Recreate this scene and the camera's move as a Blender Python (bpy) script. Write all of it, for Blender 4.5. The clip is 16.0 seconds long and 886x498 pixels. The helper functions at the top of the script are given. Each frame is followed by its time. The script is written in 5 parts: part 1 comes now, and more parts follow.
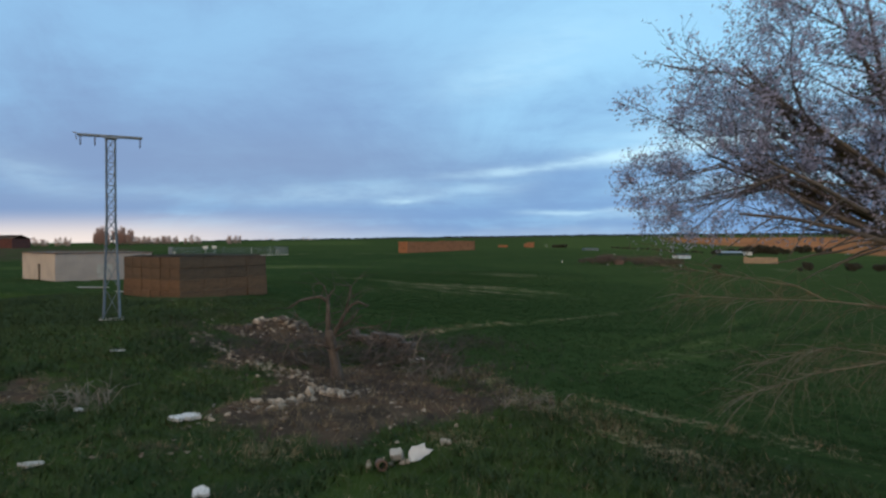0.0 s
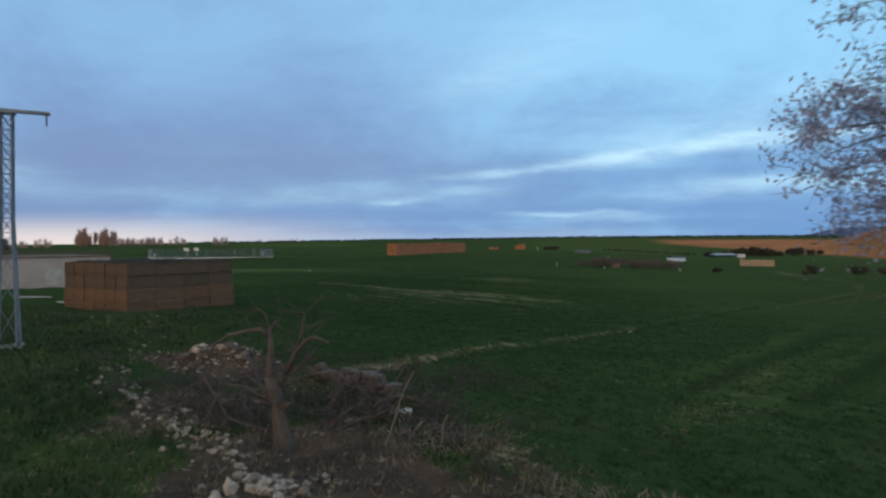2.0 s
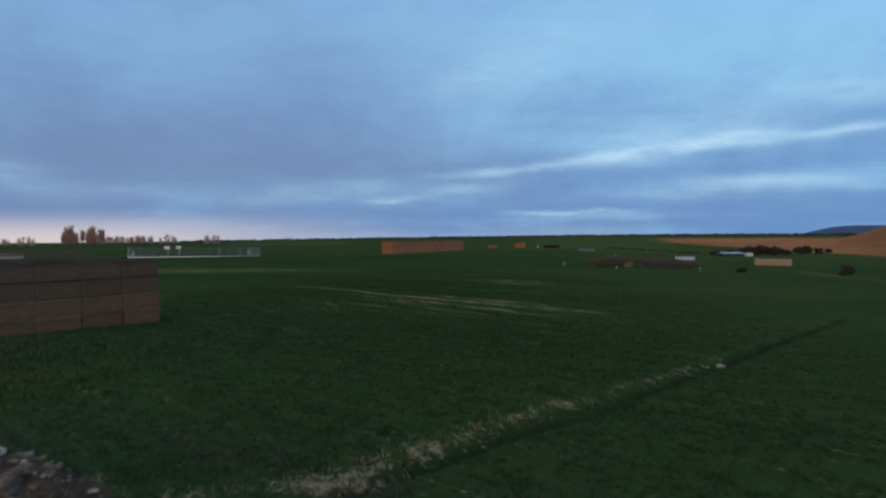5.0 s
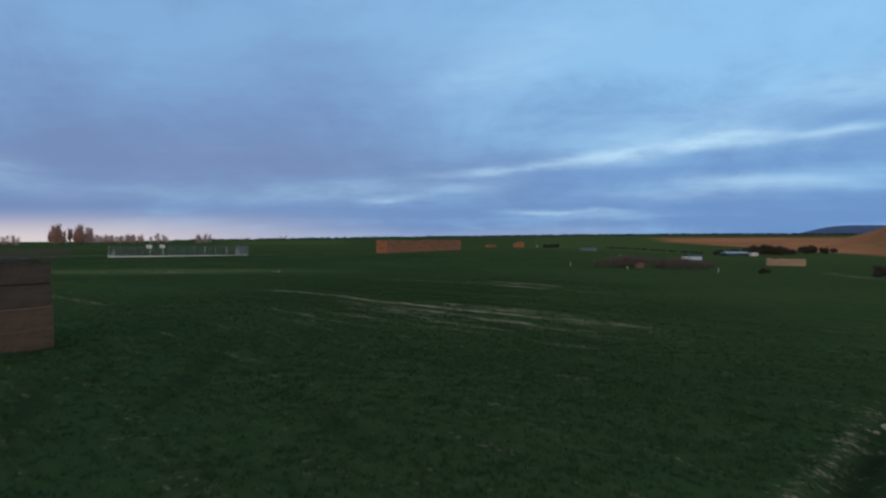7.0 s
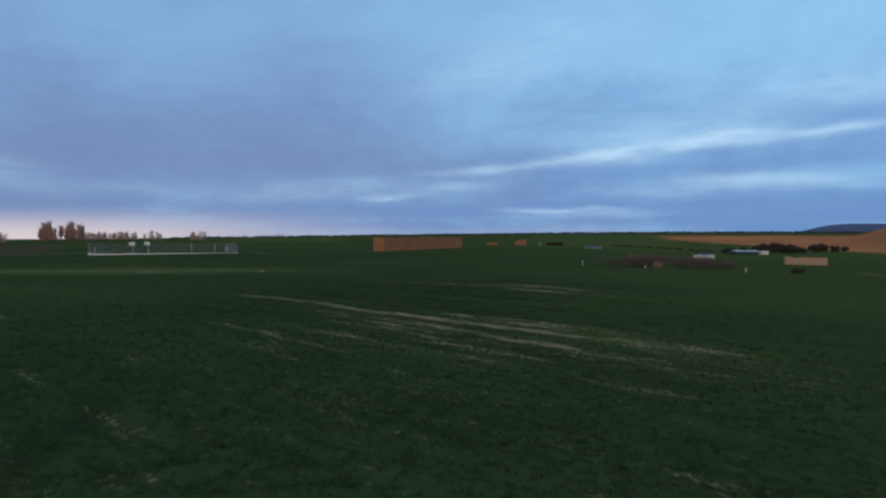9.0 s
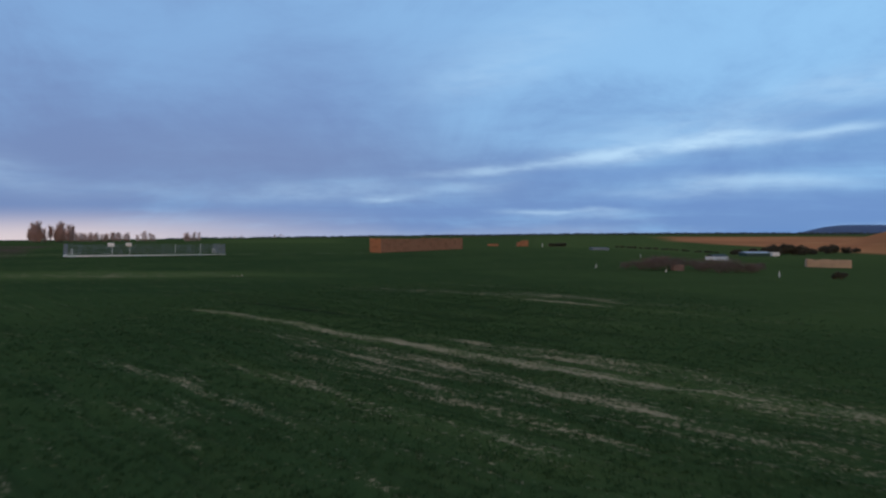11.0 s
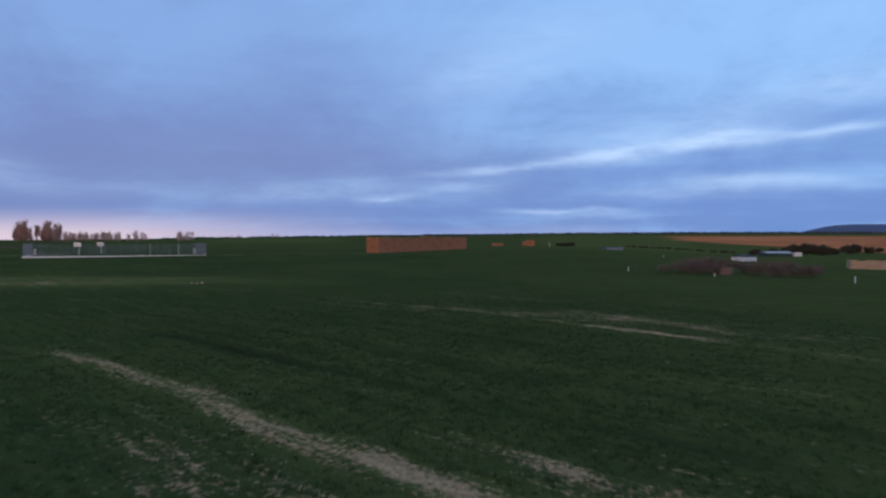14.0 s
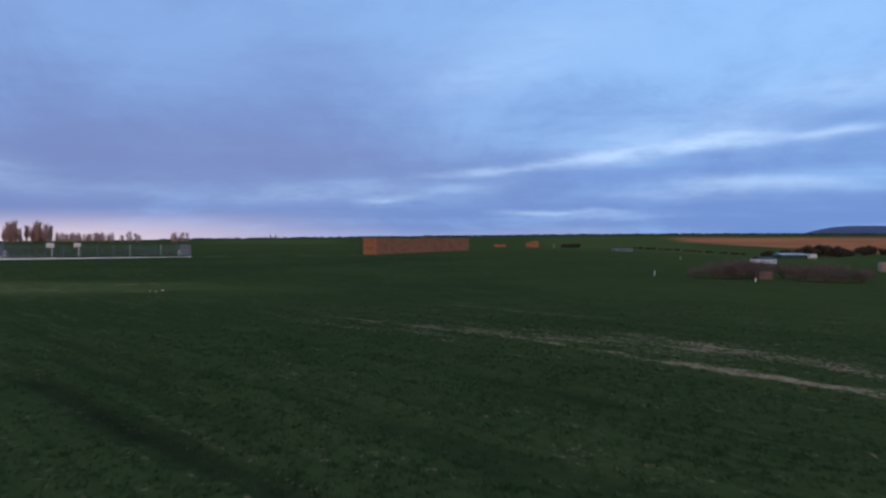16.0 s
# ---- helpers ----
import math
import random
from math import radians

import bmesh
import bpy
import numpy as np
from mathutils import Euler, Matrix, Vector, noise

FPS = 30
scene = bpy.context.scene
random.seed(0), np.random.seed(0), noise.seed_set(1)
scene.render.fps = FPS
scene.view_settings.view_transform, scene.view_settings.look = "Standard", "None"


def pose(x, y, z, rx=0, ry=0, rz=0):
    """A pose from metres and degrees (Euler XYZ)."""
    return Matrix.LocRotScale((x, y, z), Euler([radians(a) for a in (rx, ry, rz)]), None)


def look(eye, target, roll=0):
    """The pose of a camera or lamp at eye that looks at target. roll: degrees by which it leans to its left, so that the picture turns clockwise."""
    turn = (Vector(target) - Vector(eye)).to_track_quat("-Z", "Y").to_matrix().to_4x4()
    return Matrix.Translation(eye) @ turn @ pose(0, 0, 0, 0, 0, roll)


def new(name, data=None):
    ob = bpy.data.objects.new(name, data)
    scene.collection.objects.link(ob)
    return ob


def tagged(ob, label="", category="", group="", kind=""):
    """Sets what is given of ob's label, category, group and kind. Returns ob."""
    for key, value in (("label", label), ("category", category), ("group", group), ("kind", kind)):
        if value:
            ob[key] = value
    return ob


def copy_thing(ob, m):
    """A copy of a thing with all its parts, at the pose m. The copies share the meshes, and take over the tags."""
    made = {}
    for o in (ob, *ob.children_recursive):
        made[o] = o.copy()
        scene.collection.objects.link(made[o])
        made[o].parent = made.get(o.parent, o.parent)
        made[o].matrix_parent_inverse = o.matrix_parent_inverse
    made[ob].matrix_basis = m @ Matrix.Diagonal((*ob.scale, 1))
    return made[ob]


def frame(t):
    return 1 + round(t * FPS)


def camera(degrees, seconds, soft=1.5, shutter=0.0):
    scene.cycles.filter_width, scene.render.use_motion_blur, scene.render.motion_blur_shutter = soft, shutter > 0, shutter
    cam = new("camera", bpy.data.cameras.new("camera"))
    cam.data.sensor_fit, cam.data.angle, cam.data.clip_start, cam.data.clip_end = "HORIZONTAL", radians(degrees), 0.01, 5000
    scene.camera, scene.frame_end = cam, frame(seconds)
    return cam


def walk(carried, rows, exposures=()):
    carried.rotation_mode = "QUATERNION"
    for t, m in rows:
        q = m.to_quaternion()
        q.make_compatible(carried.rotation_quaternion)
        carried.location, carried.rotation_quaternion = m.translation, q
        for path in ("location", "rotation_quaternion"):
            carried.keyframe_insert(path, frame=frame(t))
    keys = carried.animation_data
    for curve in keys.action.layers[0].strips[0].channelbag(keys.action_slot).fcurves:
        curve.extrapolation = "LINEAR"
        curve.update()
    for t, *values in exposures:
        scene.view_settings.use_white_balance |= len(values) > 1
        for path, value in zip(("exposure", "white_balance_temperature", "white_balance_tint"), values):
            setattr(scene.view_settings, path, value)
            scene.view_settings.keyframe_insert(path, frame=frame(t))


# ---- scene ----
cam = camera(73.0, 16.0, soft=2.4, shutter=0.5)
# seconds, eye in metres, pitch, roll and yaw in degrees
ROWS = [
    (0.0, 0.045, -0.074, 5.991, 89.334, -0.000, 0.066),
    (0.5, 0.004, 1.422, 6.008, 89.330, -0.063, -0.316),
    (1.0, -0.011, 3.135, 6.046, 89.509, -0.066, -0.583),
    (1.5, -0.066, 4.935, 6.107, 89.560, 0.012, -0.820),
    (2.0, -0.114, 6.822, 6.136, 89.495, -0.030, -0.923),
    (2.5, -0.176, 8.731, 6.132, 89.494, -0.041, -1.073),
    (3.0, -0.151, 10.840, 6.088, 89.490, -0.061, -1.091),
    (3.5, -0.146, 13.040, 6.032, 89.412, -0.111, -1.084),
    (4.0, -0.147, 15.350, 5.958, 89.443, -0.072, -1.101),
    (6.5, -0.510, 28.309, 5.733, 89.217, -0.096, -1.567),
    (7.0, -0.578, 31.016, 5.631, 89.320, -0.106, -1.638),
    (7.5, -0.656, 33.794, 5.553, 89.270, -0.096, -1.628),
    (8.0, -0.678, 36.628, 5.481, 89.097, -0.136, -1.653),
    (8.5, -0.727, 39.562, 5.439, 89.073, -0.147, -1.695),
    (9.0, -0.777, 42.515, 5.404, 89.126, -0.177, -1.726),
    (11.5, -0.837, 57.410, 5.325, 89.250, -0.199, -1.855),
    (12.0, -0.918, 60.476, 5.314, 89.271, -0.209, -1.847),
    (12.5, -1.036, 63.628, 5.289, 89.249, -0.189, -1.835),
    (13.0, -1.166, 66.754, 5.257, 89.175, -0.189, -1.834),
    (13.5, -1.296, 69.703, 5.229, 89.168, -0.180, -1.867),
    (14.0, -1.379, 72.776, 5.210, 89.197, -0.180, -1.841),
    (14.5, -1.471, 75.849, 5.186, 89.212, -0.180, -1.875),
    (15.0, -1.599, 78.829, 5.171, 89.190, -0.180, -1.897),
    (15.5, -1.590, 81.721, 5.106, 89.253, -0.221, -1.894),
    (16.0, -1.624, 84.696, 5.052, 89.330, -0.211, -1.874),
]
EXPOSURES = [(0.0, 0.46, 6790, 0), (1.5, 0.42, 6590, 1), (3.0, 0.10, 6400, 1), (4.0, 0.04, 6340, 2), (9.0, 0.05, 6280, 8), (11.3, 0.05, 6270, 11), (12.4, 0.09, 6130, 21), (16.0, 0.10, 6080, 22)]
walk(cam, [(t, pose(x, y, z, rx, ry, rz)) for t, x, y, z, rx, ry, rz in ROWS], EXPOSURES)


# ---- node helpers ----
class Nodes:
    """Short way to write node trees."""

    def __init__(self, tree):
        self.tree = tree
        tree.nodes.clear()

    def add(self, kind, **values):
        node = self.tree.nodes.new(kind)
        for key, value in values.items():
            setattr(node, key, value)
        return node

    def put(self, socket, value):
        if isinstance(value, bpy.types.NodeSocket):
            self.tree.links.new(value, socket)
        elif isinstance(value, tuple) and len(value) == 3 and socket.type == "RGBA":
            socket.default_value = (*value, 1)
        else:
            socket.default_value = value

    def math(self, op, a, b=0.0, c=0.0):
        node = self.add("ShaderNodeMath", operation=op)
        for socket, value in zip(node.inputs, (a, b, c)):
            self.put(socket, value)
        return node.outputs[0]

    def mix(self, a, b, factor, blend="MIX"):
        node = self.add("ShaderNodeMix", data_type="RGBA", blend_type=blend)
        self.put(node.inputs[0], factor)
        self.put(node.inputs[6], a)
        self.put(node.inputs[7], b)
        return node.outputs[2]

    def noise(self, vector, scale, detail=4.0, rough=0.55, warp=0.0):
        node = self.add("ShaderNodeTexNoise")
        self.put(node.inputs["Vector"], vector)
        node.inputs["Scale"].default_value = scale
        node.inputs["Detail"].default_value = detail
        node.inputs["Roughness"].default_value = rough
        node.inputs["Distortion"].default_value = warp
        return node.outputs["Fac"]

    def fit(self, value, a, b, c=0.0, d=1.0):
        node = self.add("ShaderNodeMapRange", interpolation_type="SMOOTHSTEP")
        for socket, v in zip(node.inputs, (value, a, b, c, d)):
            self.put(socket, v)
        return node.outputs[0]

    def scaled(self, vector, x, y, z, turn=0.0):
        """Turns the coordinates, then stretches them."""
        if turn:
            node = self.add("ShaderNodeMapping")
            self.put(node.inputs["Vector"], vector)
            node.inputs["Rotation"].default_value = (0, 0, radians(turn))
            vector = node.outputs[0]
        node = self.add("ShaderNodeMapping")
        self.put(node.inputs["Vector"], vector)
        node.inputs["Scale"].default_value = (x, y, z)
        return node.outputs[0]


# ---- sky, sun ----
SUN_AZ, SUN_EL = -165.0, 6.0
world = bpy.data.worlds.new("dusk_sky")
scene.world = world
world.use_nodes = True
w = Nodes(world.node_tree)
coords = w.add("ShaderNodeTexCoord").outputs["Generated"]
parts_of = w.add("ShaderNodeSeparateXYZ")
w.put(parts_of.inputs[0], coords)
DX, DY, DZ = parts_of.outputs
UP = w.math("MAXIMUM", DZ, 0.0)
# cloud deck: directions laid out on a flat sheet overhead
height = w.math("ADD", UP, 0.10)
deck = w.add("ShaderNodeCombineXYZ")
w.put(deck.inputs[0], w.math("DIVIDE", DX, height))
w.put(deck.inputs[1], w.math("DIVIDE", DY, height))
deck = deck.outputs[0]
# straight lines of cloud ahead: gnomonic plane about the +y axis
ahead = w.math("MAXIMUM", DY, 0.05)
U = w.math("DIVIDE", DX, ahead)
V = w.math("DIVIDE", DZ, ahead)
wob = w.noise(w.scaled(coords, 6, 6, 18), 1.0, 4.0)
wobble = w.math("MULTIPLY", w.math("SUBTRACT", wob, 0.5), 0.035)


def streak(u0, v0, u1, v1, thick, soft):
    """A long soft bar of cloud between two points of the (u, v) plane."""
    length = math.hypot(u1 - u0, v1 - v0)
    cu, cv, du, dv = (u0 + u1) / 2, (v0 + v1) / 2, (u1 - u0) / length, (v1 - v0) / length
    pu, pv = w.math("SUBTRACT", U, cu), w.math("SUBTRACT", V, cv)
    along = w.math("ADD", w.math("MULTIPLY", pu, du), w.math("MULTIPLY", pv, dv))
    across = w.math("ADD", w.math("SUBTRACT", w.math("MULTIPLY", pv, du), w.math("MULTIPLY", pu, dv)), wobble)
    a = w.fit(w.math("ABSOLUTE", along), length / 2 - soft, length / 2 + soft, 1.0, 0.0)
    b = w.math("POWER", 2.718, w.math("MULTIPLY", w.math("MULTIPLY", across, across), -1 / (thick * thick)))
    return w.math("MULTIPLY", a, b)


broad = w.noise(w.scaled(deck, 0.35, 0.55, 1, 20), 1.0, 4.0, 0.5, 0.4)
fine = w.noise(w.scaled(deck, 1.2, 1.9, 1, 16), 1.0, 6.0, 0.6, 0.4)
puffs = w.noise(w.scaled(coords, 4.2, 4.2, 7.5), 1.0, 7.0, 0.66, 0.5)
sky = w.add("ShaderNodeTexSky", sky_type="NISHITA", sun_disc=False, sun_elevation=radians(SUN_EL), sun_rotation=radians(SUN_AZ), dust_density=2.0)
clear = w.mix((0, 0, 0), sky.outputs[0], 0.10)
# the deck's own colours: cool and bright to the right and overhead, mauve to the left
side = w.fit(U, -0.9, 0.9)
blue = w.mix((0.228, 0.400, 0.680), (0.305, 0.572, 0.872), side)
mauve = w.mix((0.178, 0.264, 0.492), (0.150, 0.290, 0.580), side)
tone = w.math("ADD", w.math("MULTIPLY", broad, 0.55), w.math("ADD", w.math("MULTIPLY", fine, 0.2), w.math("MULTIPLY", puffs, 0.45)))
rise = w.fit(V, 0.0, 0.42, -0.13, 0.13)
tone = w.math("ADD", tone, rise)
cloud = w.mix(mauve, blue, w.fit(tone, 0.42, 0.78))
# brightness of the bars breaks up along their length
torn = w.fit(w.noise(w.scaled(coords, 14, 14, 60), 1.0, 5.0, 0.6), 0.30, 0.62, 0.45, 1.0)
shade = streak(-0.62, 0.145, 0.02, 0.135, 0.060, 0.30)
cloud = w.mix(cloud, (0.175, 0.232, 0.430), w.math("MULTIPLY", shade, 0.55))
veil = streak(-0.45, 0.235, 0.0, 0.275, 0.10, 0.25)
cloud = w.mix(cloud, (0.190, 0.290, 0.535), w.math("MULTIPLY", veil, 0.42))
# darker bands: u, v from and to, thickness, softness; strength
for bar, strength in (((0.20, 0.104, 0.85, 0.152, 0.016, 0.16), 0.50), ((0.60, 0.207, 0.90, 0.250, 0.014, 0.10), 0.36), ((0.22, 0.066, 0.95, 0.062, 0.020, 0.20), 0.50), ((-0.10, 0.045, 0.14, 0.052, 0.018, 0.12), 0.36), ((-0.34, 0.058, -0.12, 0.060, 0.014, 0.12), 0.25)):
    cloud = w.mix(cloud, (0.145, 0.275, 0.575), w.math("MULTIPLY", streak(*bar), strength))
bars = [
    ((0.03, 0.113, 0.27, 0.134, 0.0080, 0.09), 0.52), ((0.24, 0.1325, 0.56, 0.180, 0.0120, 0.09), 0.85), ((0.42, 0.162, 0.58, 0.184, 0.0085, 0.06), 0.55), ((0.59, 0.177, 0.78, 0.203, 0.0090, 0.07), 0.62), ((0.26, 0.160, 0.62, 0.212, 0.028, 0.14), 0.30),
    ((-0.10, 0.0690, -0.03, 0.0735, 0.0050, 0.035), 0.52), ((-0.02, 0.0770, 0.13, 0.0950, 0.0100, 0.07), 0.26), ((0.14, 0.0485, 0.32, 0.0475, 0.0045, 0.06), 0.46), ((0.20, 0.0400, 0.36, 0.0390, 0.0070, 0.08), 0.25), ((0.43, 0.0990, 0.72, 0.1040, 0.0130, 0.12), 0.48),
    ((0.32, 0.0780, 0.54, 0.0880, 0.0100, 0.10), 0.25), ((-0.28, 0.0770, -0.05, 0.0880, 0.0160, 0.11), 0.24), ((-0.76, 0.140, -0.62, 0.090, 0.026, 0.09), 0.22), ((-0.62, 0.084, -0.28, 0.076, 0.0160, 0.16), 0.12), ((0.60, 0.250, 0.90, 0.295, 0.030, 0.14), 0.36),
    ((0.02, 0.255, 0.18, 0.285, 0.026, 0.10), 0.24), ((0.06, 0.295, 0.30, 0.36, 0.045, 0.16), 0.20), ((0.72, 0.022, 1.10, 0.034, 0.0090, 0.08), 0.50),
]
for bar, strength in bars:
    cloud = w.mix(cloud, (0.53, 0.75, 0.95), w.math("MULTIPLY", w.math("MULTIPLY", streak(*bar), torn), strength))
cloud = w.mix(cloud, (0.40, 0.48, 0.65), w.math("MULTIPLY", streak(-0.25, 0.010, 0.40, 0.012, 0.012, 0.2), 0.42))
# last warm light low over the left horizon
level = w.fit(V, 0.0, 0.060, 1.0, 0.0)
leftward = w.fit(U, -0.62, 0.05, 1.0, 0.0)
cloud = w.mix(cloud, (0.78, 0.66, 0.66), w.math("MULTIPLY", w.math("MULTIPLY", level, leftward), 0.92))
# the sunset itself, behind the camera
toward = w.math("ADD", w.math("MULTIPLY", DX, math.sin(radians(SUN_AZ))), w.math("MULTIPLY", DY, math.cos(radians(SUN_AZ))))
dusk = w.math("MULTIPLY", w.fit(toward, 0.15, 0.95), w.fit(DZ, 0.0, 0.75, 1.0, 0.0))
cloud = w.mix(cloud, (0.40, 0.45, 0.52), w.fit(DZ, 0.42, 0.80))
cloud = w.mix(cloud, (1.55, 0.98, 0.58), dusk)
whole = w.mix(clear, cloud, 0.93)
shine = w.add("ShaderNodeBackground")
w.put(shine.inputs[0], whole)
shine.inputs[1].default_value = 1.0
w.tree.links.new(shine.outputs[0], w.add("ShaderNodeOutputWorld").inputs[0])

sun = new("sun", bpy.data.lights.new("sun", "SUN"))
sun.data.energy, sun.data.angle, sun.data.color = 0.30, radians(25), (1.0, 0.74, 0.55)
a, e = radians(SUN_AZ), radians(SUN_EL)
sun.matrix_world = look((100 * math.sin(a) * math.cos(e), 100 * math.cos(a) * math.cos(e), 100 * math.sin(e)), (0, 0, 0))


# ---- materials ----
def material(name, colours, scale=4.0, rough=0.8, metal=0.0, bump=0.3, stretch=(1, 1, 1), grain=30.0, vary=0.15, spots=None):
    """A surface that varies at two scales: broad change between colours, fine grain, relief, and a tone of its own for each piece."""
    m = bpy.data.materials.new(name)
    m.use_nodes = True
    n = Nodes(m.node_tree)
    where = n.scaled(n.add("ShaderNodeTexCoord").outputs["Object"], *stretch)
    wide = n.noise(where, scale, 4.0, 0.6)
    small = n.noise(where, grain, 5.0, 0.65)
    colour = n.mix(colours[0], colours[1], n.fit(wide, 0.32, 0.68))
    if len(colours) > 2:
        colour = n.mix(colour, colours[2], n.fit(small, 0.50, 0.75))
    tone = n.math("ADD", n.math("MULTIPLY", small, 0.7), 0.65)
    info = n.add("ShaderNodeObjectInfo").outputs["Random"]
    island = n.add("ShaderNodeNewGeometry").outputs["Random Per Island"]
    own = n.math("MULTIPLY", n.math("SUBTRACT", n.math("FRACT", n.math("ADD", info, island)), 0.5), 2 * vary)
    tone = n.math("MULTIPLY", tone, n.math("ADD", own, 1.0))
    colour = n.mix(colour, n.mix((0, 0, 0), colour, tone), 1.0)
    shader = n.add("ShaderNodeBsdfPrincipled")
    n.put(shader.inputs["Base Color"], colour)
    n.put(shader.inputs["Roughness"], n.fit(small, 0.2, 0.8, rough - 0.1, min(1.0, rough + 0.1)))
    shader.inputs["Metallic"].default_value = metal
    shader.inputs["Specular IOR Level"].default_value = 0.3
    relief = n.add("ShaderNodeBump")
    relief.inputs["Strength"].default_value = bump
    relief.inputs["Distance"].default_value = 0.03
    n.put(relief.inputs["Height"], n.math("ADD", small, n.math("MULTIPLY", wide, 0.5)))
    n.put(shader.inputs["Normal"], relief.outputs[0])
    n.tree.links.new(shader.outputs[0], n.add("ShaderNodeOutputMaterial").inputs[0])
    return m


def leaf_material(name, one, two):
    """Thin young leaves: diffuse with light coming through, toned leaf by leaf."""
    m = bpy.data.materials.new(name)
    m.use_nodes = True
    n = Nodes(m.node_tree)
    own = n.add("ShaderNodeNewGeometry").outputs["Random Per Island"]
    where = n.noise(n.add("ShaderNodeTexCoord").outputs["Object"], 0.8, 3.0)
    colour = n.mix(one, two, n.math("MULTIPLY", n.math("ADD", own, n.fit(where, 0.3, 0.7)), 0.5))
    face, glow = n.add("ShaderNodeBsdfDiffuse"), n.add("ShaderNodeBsdfTranslucent")
    n.put(face.inputs["Color"], colour)
    n.put(glow.inputs["Color"], colour)
    both = n.add("ShaderNodeMixShader")
    both.inputs[0].default_value = 0.55
    n.tree.links.new(face.outputs[0], both.inputs[1])
    n.tree.links.new(glow.outputs[0], both.inputs[2])
    n.tree.links.new(both.outputs[0], n.add("ShaderNodeOutputMaterial").inputs[0])
    return m


STRAW = material("weathered_straw", [(0.145, 0.088, 0.053), (0.100, 0.062, 0.040), (0.190, 0.120, 0.073)], 1.4, 0.95, bump=0.9, stretch=(1, 1, 2.2), grain=11, vary=0.20)
STRAW_AGED = material("greyed_straw", [(0.108, 0.074, 0.050), (0.078, 0.055, 0.040), (0.150, 0.104, 0.070)], 1.4, 0.95, bump=0.9, stretch=(1, 1, 2.2), grain=11, vary=0.16)
STRAW_FAR = material("fresh_straw", [(0.325, 0.145, 0.074), (0.235, 0.105, 0.057), (0.39, 0.188, 0.098)], 0.5, 0.95, bump=0.8, grain=6, vary=0.22)
STRAW_TOP = material("grey_straw_thatch", [(0.070, 0.056, 0.042), (0.045, 0.038, 0.030), (0.10, 0.08, 0.055)], 1.2, 0.95, bump=0.8, grain=10)
SLATE = material("dark_slate_sheet", [(0.045, 0.065, 0.095), (0.035, 0.05, 0.075)], 0.6, 0.5)
STEEL = material("galvanised_steel", [(0.19, 0.225, 0.27), (0.145, 0.175, 0.21)], 3, 0.6, 0.3, bump=0.1, grain=40)
PORCELAIN = material("brown_insulator", [(0.06, 0.04, 0.035), (0.09, 0.06, 0.05)], 6, 0.25, bump=0.05)
CONCRETE = material("pale_concrete", [(0.42, 0.40, 0.37), (0.33, 0.31, 0.29), (0.5, 0.48, 0.45)], 1.5, 0.9, bump=0.4)
RENDER = material("cream_render", [(0.50, 0.43, 0.37), (0.42, 0.36, 0.31), (0.55, 0.48, 0.41)], 0.7, 0.9, bump=0.25, grain=18)
# same render, darkened: shade on the side turned from the sunset, in the colour
RENDER_SHADED = material("shaded_render_wall", [(0.40, 0.345, 0.32), (0.33, 0.29, 0.27), (0.44, 0.38, 0.35)], 0.6, 0.9, bump=0.25, grain=18)
DARKWOOD = material("dark_door_wood", [(0.07, 0.05, 0.04), (0.05, 0.04, 0.035)], 3, 0.8, stretch=(6, 6, 1))
ROOFTILE = material("old_clay_tile", [(0.16, 0.10, 0.075), (0.11, 0.08, 0.065), (0.20, 0.13, 0.10)], 2, 0.9, bump=0.5)
CHIP = material("dusty_rubble_chips", [(0.26, 0.215, 0.18), (0.15, 0.122, 0.102), (0.36, 0.31, 0.265)], 1.5, 0.95, bump=0.4, grain=14, vary=0.5)
STONE = material("limestone_rubble", [(0.46, 0.385, 0.31), (0.27, 0.222, 0.182), (0.57, 0.50, 0.42)], 2.5, 0.9, bump=0.6, grain=14, vary=0.5)
ADOBE = material("earth_wall", [(0.150, 0.120, 0.105), (0.088, 0.070, 0.062), (0.215, 0.178, 0.155)], 1.8, 0.95, bump=0.8, grain=12, vary=0.3)
WALLSTONE = material("old_wall_stone", [(0.125, 0.108, 0.100), (0.072, 0.062, 0.058), (0.185, 0.162, 0.150)], 1.8, 0.95, bump=0.6, grain=12, vary=0.35)
SLAB = material("white_plaster_slab", [(0.66, 0.65, 0.66), (0.52, 0.51, 0.52)], 3, 0.8, bump=0.3)
DEADWOOD = material("grey_dead_wood", [(0.110, 0.094, 0.084), (0.060, 0.052, 0.048), (0.17, 0.145, 0.13)], 3, 0.9, bump=0.7, stretch=(4, 4, 1), grain=22)
BOUGH = material("greyish_young_bark", [(0.165, 0.145, 0.135), (0.110, 0.096, 0.090), (0.22, 0.19, 0.17)], 2, 0.9, bump=0.5, grain=18)
BARK = material("olive_grey_bark", [(0.105, 0.085, 0.062), (0.065, 0.055, 0.042), (0.15, 0.125, 0.09)], 2, 0.9, bump=0.6, grain=18)
FINETWIG = material("mauve_fine_twigs", [(0.155, 0.138, 0.155), (0.105, 0.094, 0.104)], 2, 0.9, bump=0.1)
TWIG = material("thin_brown_twigs", [(0.082, 0.066, 0.062), (0.056, 0.046, 0.044)], 2, 0.9, bump=0.1)
HAZE = material("olive_hanging_twigs", [(0.165, 0.152, 0.092), (0.115, 0.106, 0.068)], 2, 0.9, bump=0.1)
PALETWIG = material("pale_bare_twigs", [(0.26, 0.222, 0.185), (0.17, 0.145, 0.122)], 2, 0.85, bump=0.1)
BUD = leaf_material("mauve_spring_buds", (0.57, 0.545, 0.70), (0.36, 0.33, 0.42))
